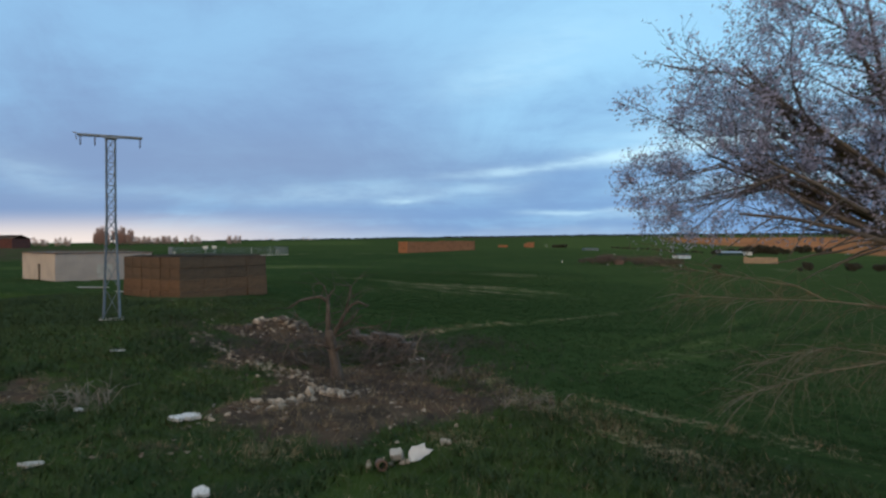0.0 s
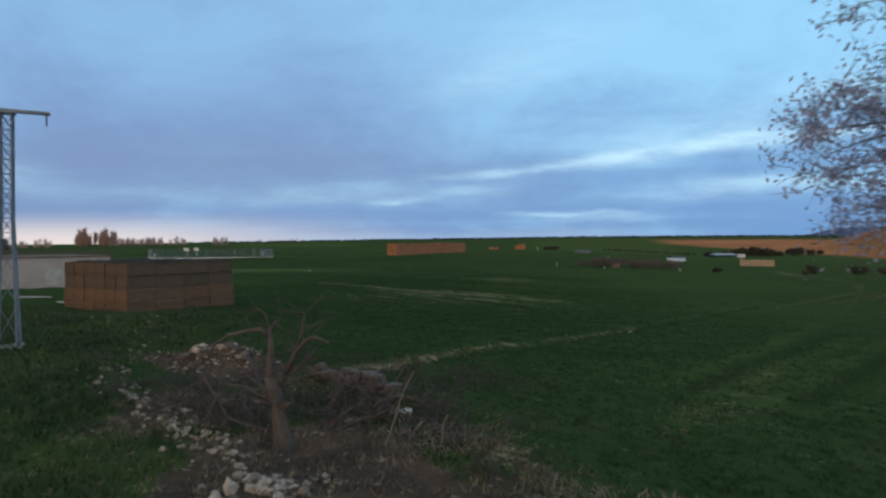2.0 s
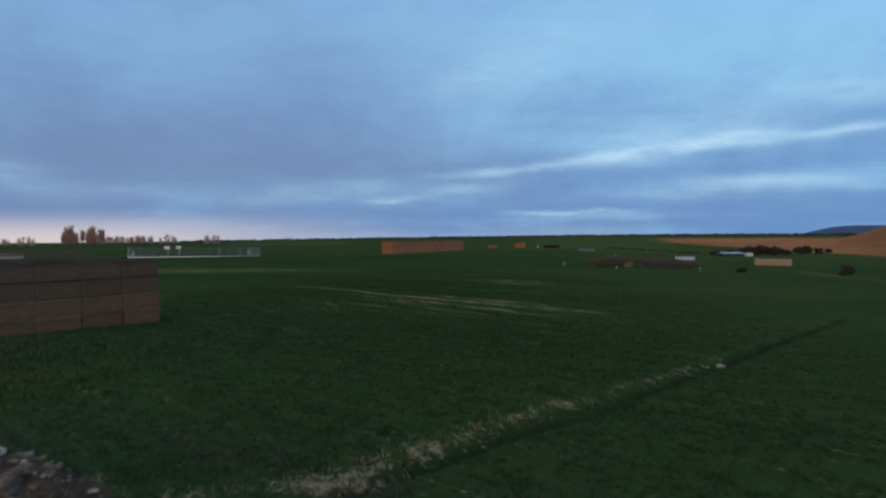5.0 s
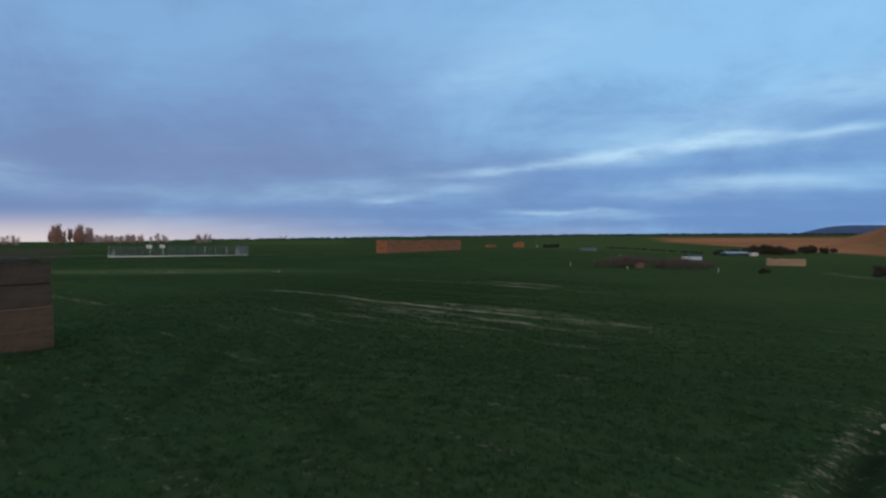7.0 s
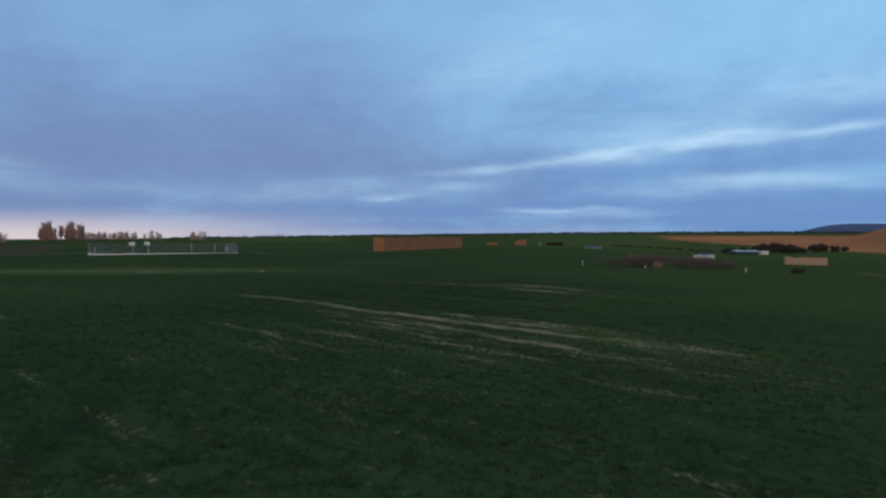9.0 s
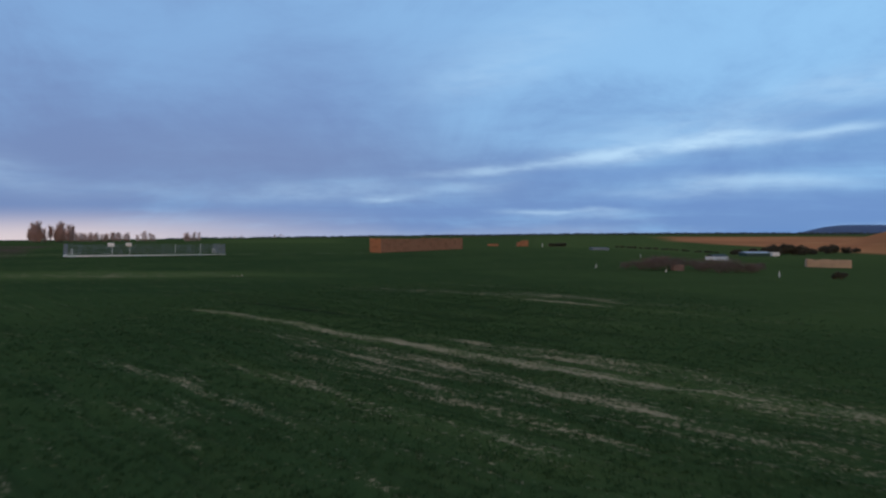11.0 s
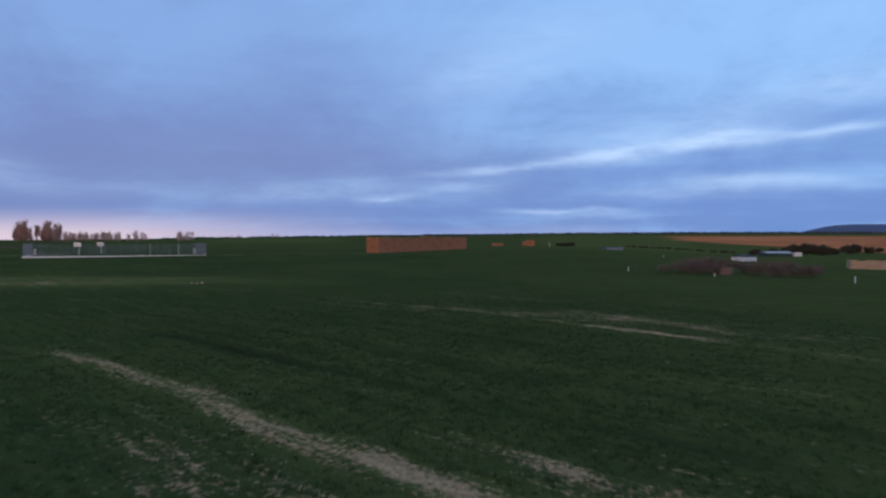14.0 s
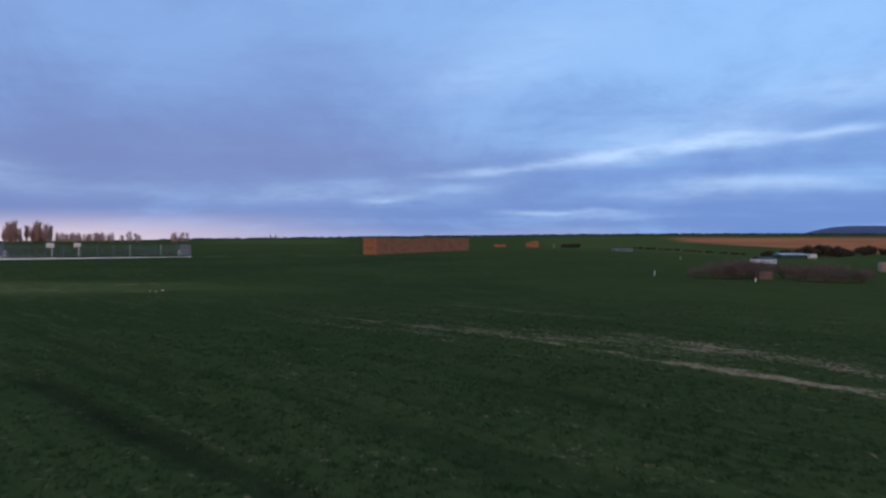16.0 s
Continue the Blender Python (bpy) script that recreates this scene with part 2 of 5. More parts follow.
OLIVE = leaf_material("olive_young_leaves", (0.125, 0.112, 0.055), (0.085, 0.076, 0.040))
POPLAR = leaf_material("bare_poplar_twigs", (0.62, 0.43, 0.37), (0.46, 0.32, 0.28))
EVERGREEN = material("dark_evergreen_leaves", [(0.066, 0.062, 0.046), (0.044, 0.043, 0.033), (0.085, 0.077, 0.055)], 0.5, 0.9, bump=0.0, vary=0.4)
SCRUB = material("brown_bramble_canes", [(0.140, 0.110, 0.100), (0.095, 0.076, 0.070), (0.18, 0.145, 0.13)], 0.6, 0.95, bump=0.0, vary=0.4)
# skyline woods, distance haze mixed into their colour as a bluish tone
WOODS = material("hazed_pine_woods", [(0.036, 0.046, 0.052), (0.026, 0.034, 0.040)], 0.02, 0.95, bump=0.0, grain=0.3, vary=0.3)
WHITE = material("white_paint", [(0.74, 0.75, 0.76), (0.62, 0.63, 0.64)], 1.5, 0.6, bump=0.05)
BLUEWHITE = material("bluish_white_sheet", [(0.56, 0.66, 0.76), (0.46, 0.55, 0.65)], 0.6, 0.4, bump=0.1)
REDBRICK = material("dark_red_cladding", [(0.11, 0.04, 0.035), (0.07, 0.03, 0.028)], 0.6, 0.8)
# no air between: the blue of distance haze is put into this colour
HILL = material("haze_blue_mountain", [(0.055, 0.090, 0.190), (0.065, 0.105, 0.205)], 0.004, 1.0, bump=0.0, grain=0.03)
GRASS = leaf_material("winter_wheat_blades", (0.050, 0.087, 0.033), (0.037, 0.068, 0.027))
ROUGHGRASS = material("rough_bank_grass", [(0.054, 0.083, 0.022), (0.026, 0.050, 0.017), (0.064, 0.080, 0.028)], 0.26, 0.8, bump=0.0, grain=2.0, vary=0.3)
DRYGRASS = material("dry_straw_grass", [(0.300, 0.225, 0.140), (0.200, 0.150, 0.095), (0.36, 0.28, 0.18)], 0.4, 0.9, bump=0.0, grain=3.0, vary=0.4)


# ---- terrain ----
def lattice(ix, iy, seed):
    n = np.sin(ix * 127.1 + iy * 311.7 + seed * 74.7) * 43758.5453
    return n - np.floor(n)


def value_noise(x, y, size, seed=0, octaves=3):
    """Smooth noise from 0 to 1 over the plan; size in metres."""
    total, amount, gain = 0.0, 0.0, 1.0
    for k in range(octaves):
        px, py = x / size * 2**k, y / size * 2**k
        ix, iy = np.floor(px), np.floor(py)
        fx, fy = px - ix, py - iy
        fx, fy = fx * fx * (3 - 2 * fx), fy * fy * (3 - 2 * fy)
        low = lattice(ix, iy, seed + k) * (1 - fx) + lattice(ix + 1, iy, seed + k) * fx
        top = lattice(ix, iy + 1, seed + k) * (1 - fx) + lattice(ix + 1, iy + 1, seed + k) * fx
        total, amount, gain = total + gain * (low * (1 - fy) + top * fy), amount + gain, gain * 0.5
    return total / amount


def step(v, a, b):
    s = np.clip((v - a) / (b - a), 0, 1)
    return s * s * (3 - 2 * s)


def bump_at(x, y, cx, cy, rx, ry, turn=0.0):
    """1 in the middle of an ellipse, falling to 0 at its edge."""
    c, s = math.cos(radians(turn)), math.sin(radians(turn))
    px, py = (x - cx) * c + (y - cy) * s, (y - cy) * c - (x - cx) * s
    return np.exp(-((px / rx) ** 2 + (py / ry) ** 2))


def line_at(x, y, x0, y0, x1, y1, width):
    """1 on the way from one point to another, falling off across it."""
    dx, dy = x1 - x0, y1 - y0
    length = math.hypot(dx, dy)
    along = ((x - x0) * dx + (y - y0) * dy) / length
    across = ((y - y0) * dx - (x - x0) * dy) / length
    past = np.maximum(np.maximum(-along, along - length), 0)
    return np.exp(-((across / width) ** 2) - (past / (3 * width)) ** 2)


def path_at(x, y, points, width):
    """Like line_at, along a bent way."""
    best = 0.0
    for (x0, y0), (x1, y1) in zip(points, points[1:]):
        best = np.maximum(best, line_at(x, y, x0, y0, x1, y1, width))
    return best


PROFILE_Y = [-400, -40, 0, 14, 22, 32, 45, 53, 61, 72, 90, 105, 118, 135, 160, 210, 260, 330, 420, 560]
PROFILE_Z = [3.5, 2.6, 1.7, 1.25, 0.95, 0.80, 0.72, 0.05, -0.36, -0.22, -0.10, -0.08, -0.20, -0.50, -0.65, 0.10, 0.85, 1.75, 1.9, 2.4]


DITCH = ((-2.2, 33.2), (1.8, 37.0), (4.4, 39.7), (7.3, 43.1), (10.4, 46.3), (14.2, 50.1), (20.5, 56.8), (32, 67.8))


def ground(x, y):
    """Height of the land in metres."""
    x, y = np.asarray(x, float), np.asarray(y, float)
    far = np.hypot(x, y)
    z = sum(np.interp(y + d, PROFILE_Y, PROFILE_Z) for d in (-5, -1.7, 1.7, 5)) / 4
    az = np.degrees(np.arctan2(x, np.maximum(y, 1)))
    # bank on the left with the pylon and the stack, shallow hollow to the right
    z = z + 1.0 * step(-x, 5, 17) * step(y, 5, 25) * (1 - step(y, 60, 110)) + 0.9 * step(-x, 24, 40) * step(y, 35, 60) * (1 - step(y, 80, 140))
    z = z + 0.22 * bump_at(x, y, -6.5, 20, 4, 6) + 0.85 * bump_at(x, y, -8.5, 31.6, 2.0, 1.1) + 0.42 * line_at(x, y, -4.3, 28.4, -1.7, 26.5, 0.5) - 0.15 * bump_at(x, y, -22, 49, 6, 4)
    z = z - 0.22 * step(x, 2, 9) * (1 - step(y, 28, 40)) - 3.0 * step(az, 12, 24) * step(far, 140, 270) * (1 - step(far, 500, 900)) - 1.4 * step(az, 18, 26) * step(far, 290, 400) * (1 - step(far, 450, 600))
    z = z - 0.40 * step(x, 1, 7) * step(y, 33, 40) * (1 - step(y, 47, 58))
    z = z - 0.24 * path_at(x - 0.3, y + 0.3, DITCH, 0.5) + 0.4 * bump_at(x, y, -27, 144, 14, 10)
    # far country: level to the left, rising to the right
    crest = np.interp(az, [-60, -32, -16, -5, 3, 14, 25, 34, 40, 60], [1.0, 1.6, 7.6, 12.0, 13.2, 16.8, 17.6, 17.0, 17, 17])
    z = z + (crest - 0.4) * step(far, 420, 1350) - 60 * step(far, 1450, 3000)
    z = z + 21 * bump_at(x, y, 362, 450, 40, 70)
    near = 1 - step(far, 120, 320)
    rough = (value_noise(x, y, 9, 3) - 0.5) * 0.30 * (1 - step(y, 26, 44)) + (value_noise(x, y, 30, 5) - 0.5) * 0.25
    furrow = 0.10 * (value_noise((x * 0.724 - y * 0.69) / 16, x * 0.69 + y * 0.724, 1.0, 13, 2) - 0.5) * step(y, 36, 50)
    furrow = furrow + 0.16 * (value_noise(x, y, 0.95, 14, 2) - 0.5) * step(y, 34, 46) * (1 - step(y, 130, 150))
    heap = (value_noise(x, y, 1.6, 8) - 0.5) * 0.42 * soil_mask(x, y) * (1 - step(y, 34, 50))
    return z + near * (rough + heap + furrow - 0.10 * track_mask(x, y)) + (value_noise(x, y, 220, 11) - 0.5) * 2.0 * step(far, 200, 500)


def soil_mask(x, y):
    """Bare earth and rubble round the dead tree, and scraps of it on the bank."""
    m = bump_at(x, y, -2.8, 20.4, 3.9, 5.0, -25) * 1.35 + 1.4 * bump_at(x, y, -8.8, 31.2, 3.2, 1.9) + 0.95 * bump_at(x, y, -6.0, 26.6, 3.2, 3.6) + 0.58 * bump_at(x, y, -1.5, 17.0, 3.2, 3.6)
    m = m + 0.8 * bump_at(x, y, -12.6, 18, 1.8, 1.8) + 0.7 * bump_at(x, y, -8.2, 12, 2.4, 1.0, 20) + 0.75 * bump_at(x, y, -8.0, 23.8, 1.5, 2.2)
    far, az = np.hypot(x, y), np.degrees(np.arctan2(x, np.maximum(y, 1)))
    m = m + 0.85 * step(-az, 26.4, 27.6) * step(far, 228, 250) * (1 - step(far, 440, 480))
    return np.clip(m - 0.40 + (value_noise(x, y, 2.4, 21, 4) - 0.5) * 2.4 * np.clip(4 * m, 0, 1), 0, 1)


# thin, pale rows of the crop: bent way, half width, strength
BARE_ROWS = (
    (((-18, 100.7), (-14.7, 98.0), (-11.8, 95.4), (-9.2, 93.1)), 0.42, 0.92), (((-9.2, 93.1), (-7.9, 91.9), (-4.8, 89.3), (-2.4, 87.2), (-0.3, 85.4)), 0.64, 1.08), (((-0.3, 85.4), (2.7, 82.4), (4.5, 80.4), (7.8, 77.4)), 0.66, 1.08), (((7.8, 77.4), (10.1, 75.2), (12.5, 73.2)), 0.95, 0.72),
    (((-8.2, 79.6), (-6.6, 78.4), (-4.2, 76.2), (-1.8, 74.0), (0.3, 72.0), (2.5, 69.8)), 0.50, 0.42), (((-3.6, 75.4), (-1.4, 73.6), (1.2, 71.3)), 0.6, 0.25), (((-12.6, 78.4), (-10.3, 77.0), (-6.3, 74.3), (-4.8, 73.0)), 0.36, 0.38), (((-11.2, 73.5), (-9.1, 72.2), (-7.4, 71.0)), 0.40, 0.34),
    (((0.6, 80.8), (2.2, 78.7), (4.2, 75.8), (6.2, 74.0)), 0.36, 0.52), (((6.2, 74.0), (7.4, 71.8), (9.1, 70.4)), 0.45, 0.62), (((-2.4, 79.4), (-1.0, 77.8), (0.9, 74.8), (2.8, 72.6), (4.7, 70.4)), 0.32, 0.46), (((-1.1, 82.8), (0.8, 81.0), (1.7, 79.6), (3.4, 77.2)), 0.36, 0.48),
    (((-3.4, 80.7), (-2.1, 79.5), (-0.4, 77.4)), 0.30, 0.46), (((-5.2, 83.8), (-3.3, 82.5), (-1.2, 80.2), (-0.2, 79.4)), 0.30, 0.38), (((-10.2, 91.4), (-7.0, 88.1), (-5.0, 86.2), (-3.1, 84.8)), 0.30, 0.20), (((-9.0, 88.6), (-6.6, 86.6)), 0.5, 0.16),
    (((4.2, 85.2), (5.8, 83.6), (7.6, 81.8), (9.8, 80.2)), 0.50, 0.52), (((5.4, 82.4), (8.0, 80.0), (10.4, 78.4)), 0.70, 0.45), (((-0.4, 89.3), (1.0, 88.0), (2.0, 86.8)), 0.40, 0.55),
    (((4.8, 115.2), (7.0, 112.7), (9.5, 109.6)), 0.36, 0.60), (((9.5, 109.6), (11.6, 107.3), (13.9, 105.0)), 0.62, 0.95), (((13.9, 105.0), (17, 101.2), (22.5, 95.3)), 0.45, 0.40), (((10.4, 118.4), (12.4, 114.2), (15.6, 109.0)), 0.80, 0.40), (((-12.8, 128.6), (-6.8, 122.2), (-1.6, 119.6), (0.4, 116.6)), 0.8, 0.28), (((-4.4, 124.6), (1.8, 119.9), (4.6, 117.4)), 0.8, 0.30), (((3.0, 135.6), (7.4, 131.2), (10.5, 127.6)), 1.0, 0.46),
    (((10.2, 94.7), (13.0, 92.6)), 0.30, 0.40), (((4.0, 67.9), (5.9, 66.2), (8.4, 64.1)), 0.35, 0.42), (((-33.0, 83.6), (-27.6, 80.2)), 0.7, 0.55),
)


def dry_mask(x, y):
    """Dead grass and thin, pale rows of the crop."""
    m = 0.75 * line_at(x + 1.2 * value_noise(x, y, 2, 37), y, 1.8, 22, 6.2, 13.0, 0.75) + 0.5 * line_at(x, y, 5.0, 18, 8.5, 15.0, 0.5)
    m = m + 0.62 * path_at(x, y + 1.1 * (value_noise(x, y, 3.5, 36) - 0.5) - 0.30, DITCH, 0.32) * (0.35 + 0.8 * value_noise(x, y, 4, 38)) * (1.0 - 0.6 * step(x, 12.0, 18.0)) + 0.5 * line_at(x, y, -5, 32.2, -2, 33.2, 0.4)
    patchy = step(value_noise(x, y, 2.2, 33, 4), 0.22, 0.62)
    wander = 0.5 * (value_noise(x, y, 5, 35, 3) - 0.5)
    px, py = x + wander, y + wander
    field = 0.0
    for way, wide, strength in BARE_ROWS:
        field = np.maximum(field, strength * path_at(px, py, way, wide))
    field = field + 0.27 * line_at(px, py, -3.5, 82, 9.5, 71, 3.0) + 0.24 * line_at(px, py, 4, 84, 12, 77, 1.6) + 0.20 * line_at(px, py, -8, 88, -3, 83.5, 2.0) + 0.24 * line_at(px, py, -4, 125, 8, 116, 3.4) + 0.27 * line_at(px, py, 8, 117, 18, 107, 2.6) + 0.08 * line_at(px, py, -12, 78, -4, 71, 2.4)
    for bx, by, wide, strength in ((-3.8, 63.0, 0.9, 0.60), (-1.9, 62.1, 0.5, 0.50), (-6.8, 70.4, 0.4, 0.60), (-10.1, 67.5, 0.8, 0.45), (-8.7, 59.0, 1.0, 0.60), (6.0, 55.7, 0.9, 0.60), (7.3, 57.3, 0.6, 0.45), (-14.7, 63.6, 1.1, 0.50), (1.4, 87.4, 0.9, 0.70), (-9.7, 76.9, 0.9, 0.42), (-6.4, 78.2, 1.4, 0.22)):
        field = field + 0.65 * strength * bump_at(px, py, bx, by, wide * 1.4, wide * 0.6, -42)
    field = field + 0.20 * line_at(x, y, 8.2, 25.4, 14.5, 31.8, 0.8) + 0.16 * line_at(x, y, 13, 31, 24, 41.2, 0.6)
    field = field + 0.42 * line_at(x, y, -84, 153, -54, 155, 6.5) + 0.25 * line_at(x, y, -52, 152, -44, 152, 3.0) + 0.35 * line_at(x, y, -58, 163, -38, 164, 2.0) + 0.55 * line_at(x, y, -33.5, 150.5, -30, 148, 0.7)
    field = field + 0.8 * line_at(x, y, -150, 205, -114, 249, 2.0) + 0.7 * line_at(x, y, -60, 256, -24, 268, 1.5) + 0.7 * line_at(x, y, 69, 108, 80, 140, 1.1) + 0.8 * line_at(x, y, 80, 140, 96, 172, 1.4)
    m = m + 0.85 * bump_at(x, y, -4.0, 13.4, 0.7, 0.6) + 0.9 * bump_at(x, y, 0.2, 14.6, 0.8, 0.7)
    return np.clip(m + field * (0.66 + 0.38 * patchy), 0, 1)


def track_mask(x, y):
    """Wheel tracks and sunken drill rows in the crop, and a darker strip beside the ditch."""
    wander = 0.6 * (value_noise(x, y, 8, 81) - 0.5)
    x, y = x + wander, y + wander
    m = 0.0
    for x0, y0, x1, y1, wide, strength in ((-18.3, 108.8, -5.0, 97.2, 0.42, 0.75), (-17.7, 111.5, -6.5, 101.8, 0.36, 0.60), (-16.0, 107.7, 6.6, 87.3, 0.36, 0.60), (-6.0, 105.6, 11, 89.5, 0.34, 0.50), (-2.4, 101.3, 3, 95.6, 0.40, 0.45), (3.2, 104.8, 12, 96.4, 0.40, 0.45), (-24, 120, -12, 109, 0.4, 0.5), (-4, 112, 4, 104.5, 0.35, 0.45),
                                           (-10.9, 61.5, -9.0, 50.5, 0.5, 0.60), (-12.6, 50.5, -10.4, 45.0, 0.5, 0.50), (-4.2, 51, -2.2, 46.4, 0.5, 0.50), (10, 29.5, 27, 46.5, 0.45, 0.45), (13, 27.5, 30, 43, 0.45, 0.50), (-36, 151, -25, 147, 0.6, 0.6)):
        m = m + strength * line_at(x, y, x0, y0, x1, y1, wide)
    # darker strip along the near side of the ditch
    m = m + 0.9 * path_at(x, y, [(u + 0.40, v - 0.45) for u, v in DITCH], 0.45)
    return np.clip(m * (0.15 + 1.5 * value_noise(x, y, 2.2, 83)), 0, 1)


def till_mask(x, y):
    """Red ploughed land on the far hillside."""
    far, az = np.hypot(x, y), np.degrees(np.arctan2(x, np.maximum(y, 1)))
    wob = (value_noise(x, y, 90, 41) - 0.5)
    m = step(az + 8 * wob, 20, 22.5) * step(far + 160 * wob, 380, 450) * (1 - step(far + 120 * wob, 900, 960)) * (1 - 0.35 * step(az, 33, 36) * step(value_noise(x, y, 40, 43), 0.3, 0.6))
    low = np.interp(az, [19, 24, 30, 34, 37, 42], [760, 640, 520, 470, 400, 400])
    return m * step(far + 60 * wob, low, low + 40)


def axis(stops):
    """Coordinates from (start, spacing) pairs; the last pair ends the axis."""
    out, v = [], stops[0][0]
    for (a, d0), (b, d1) in zip(stops, stops[1:]):
        n = max(1, int(round((b - a) / ((d0 + d1) / 2))))
        for k in range(n):
            s = k / n
            out.append(a + (b - a) * (s + (d0 - d1) / (d0 + d1) * s * (1 - s)) if d0 != d1 else a + (b - a) * s)
    return np.array(out + [stops[-1][0]])


def sheet(name, xs, ys, heights, masks=()):
    X, Y = np.meshgrid(xs, ys)
    verts = np.stack([X, Y, heights(X, Y)], -1).reshape(-1, 3)
    nx, ny = len(xs), len(ys)
    i = (np.arange(ny - 1)[:, None] * nx + np.arange(nx - 1)[None]).ravel()
    faces = np.stack([i, i + 1, i + nx + 1, i + nx], -1)
    me = bpy.data.meshes.new(name)
    me.from_pydata(verts.tolist(), [], faces.tolist())
    me.polygons.foreach_set("use_smooth", [True] * len(me.polygons))
    for key, mask in masks:
        layer = me.attributes.new(key, "FLOAT", "POINT")
        layer.data.foreach_set("value", mask(X, Y).ravel().astype(np.float32))
    me.update()
    return me


def bank_mask(x, y):
    """Rough pasture of the bank, against the sown field."""
    edge = (y - 33.5) - 0.85 * (x + 3) + 3 * (value_noise(x, y, 6, 51) - 0.5)
    right = x - (8.5 - 0.62 * (y - 12))
    hold = step(-edge, 0, 2) * step(-right, -0.5, 1.5) * (1 - step(y, 33, 35) * step(x, -9, -6))
    left = step(-x, 10.5, 12.5) * (1 - step(y + 0.3 * x, 36, 46))
    return np.clip(np.maximum(hold, left), 0, 1)


def pale_mask(x, y):
    """Lighter green parcels and rows, and a paler tone rightward and with distance."""
    far, az = np.hypot(x, y), np.degrees(np.arctan2(x, np.maximum(y, 1)))
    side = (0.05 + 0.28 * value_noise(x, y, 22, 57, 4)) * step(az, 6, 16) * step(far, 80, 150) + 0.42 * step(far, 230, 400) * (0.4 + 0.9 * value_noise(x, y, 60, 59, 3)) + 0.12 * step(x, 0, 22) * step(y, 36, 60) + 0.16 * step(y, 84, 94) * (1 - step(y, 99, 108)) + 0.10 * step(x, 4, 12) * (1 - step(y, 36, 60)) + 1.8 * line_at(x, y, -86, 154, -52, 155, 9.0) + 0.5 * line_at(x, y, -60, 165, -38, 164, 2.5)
    side = side + (0.35 + 0.5 * value_noise(x, y, 3, 58)) * (0.75 * line_at(x, y, 8.2, 25.7, 14.5, 32.8, 0.7) + 0.6 * line_at(x, y, 13, 31, 26, 43.6, 0.6) + 0.7 * line_at(x, y, 11, 26.8, 27.4, 42.7, 0.5) + 0.6 * line_at(x, y, 12.5, 33.4, 29, 51.7, 0.6) + 0.5 * line_at(x, y, 9.5, 30.5, 24, 46, 0.5))
    side = side + 0.5 * path_at(x, y, ((-17, 99.6), (-7.9, 92), (-2.4, 87), (4.5, 80.4), (10, 75.4), (14, 72)), 1.5) + 0.35 * line_at(x, y, -8, 79.5, 2.5, 69.8, 1.3) + 0.35 * line_at(x, y, 4, 116, 18, 100, 2.0) + 0.3 * line_at(x, y, 10, 95, 15, 91, 1.2)
    return np.clip(side + 0.8 * step(far, 380, 420) * step(az, 8, 12) * (1 - step(az, 20, 22)) * (1 - step(far, 900, 1000)) + 0.9 * step(far, 560, 620) * (1 - step(far, 800, 900)) * step(az, -19, -16) * (1 - step(az, -9, -6)), 0, 1)


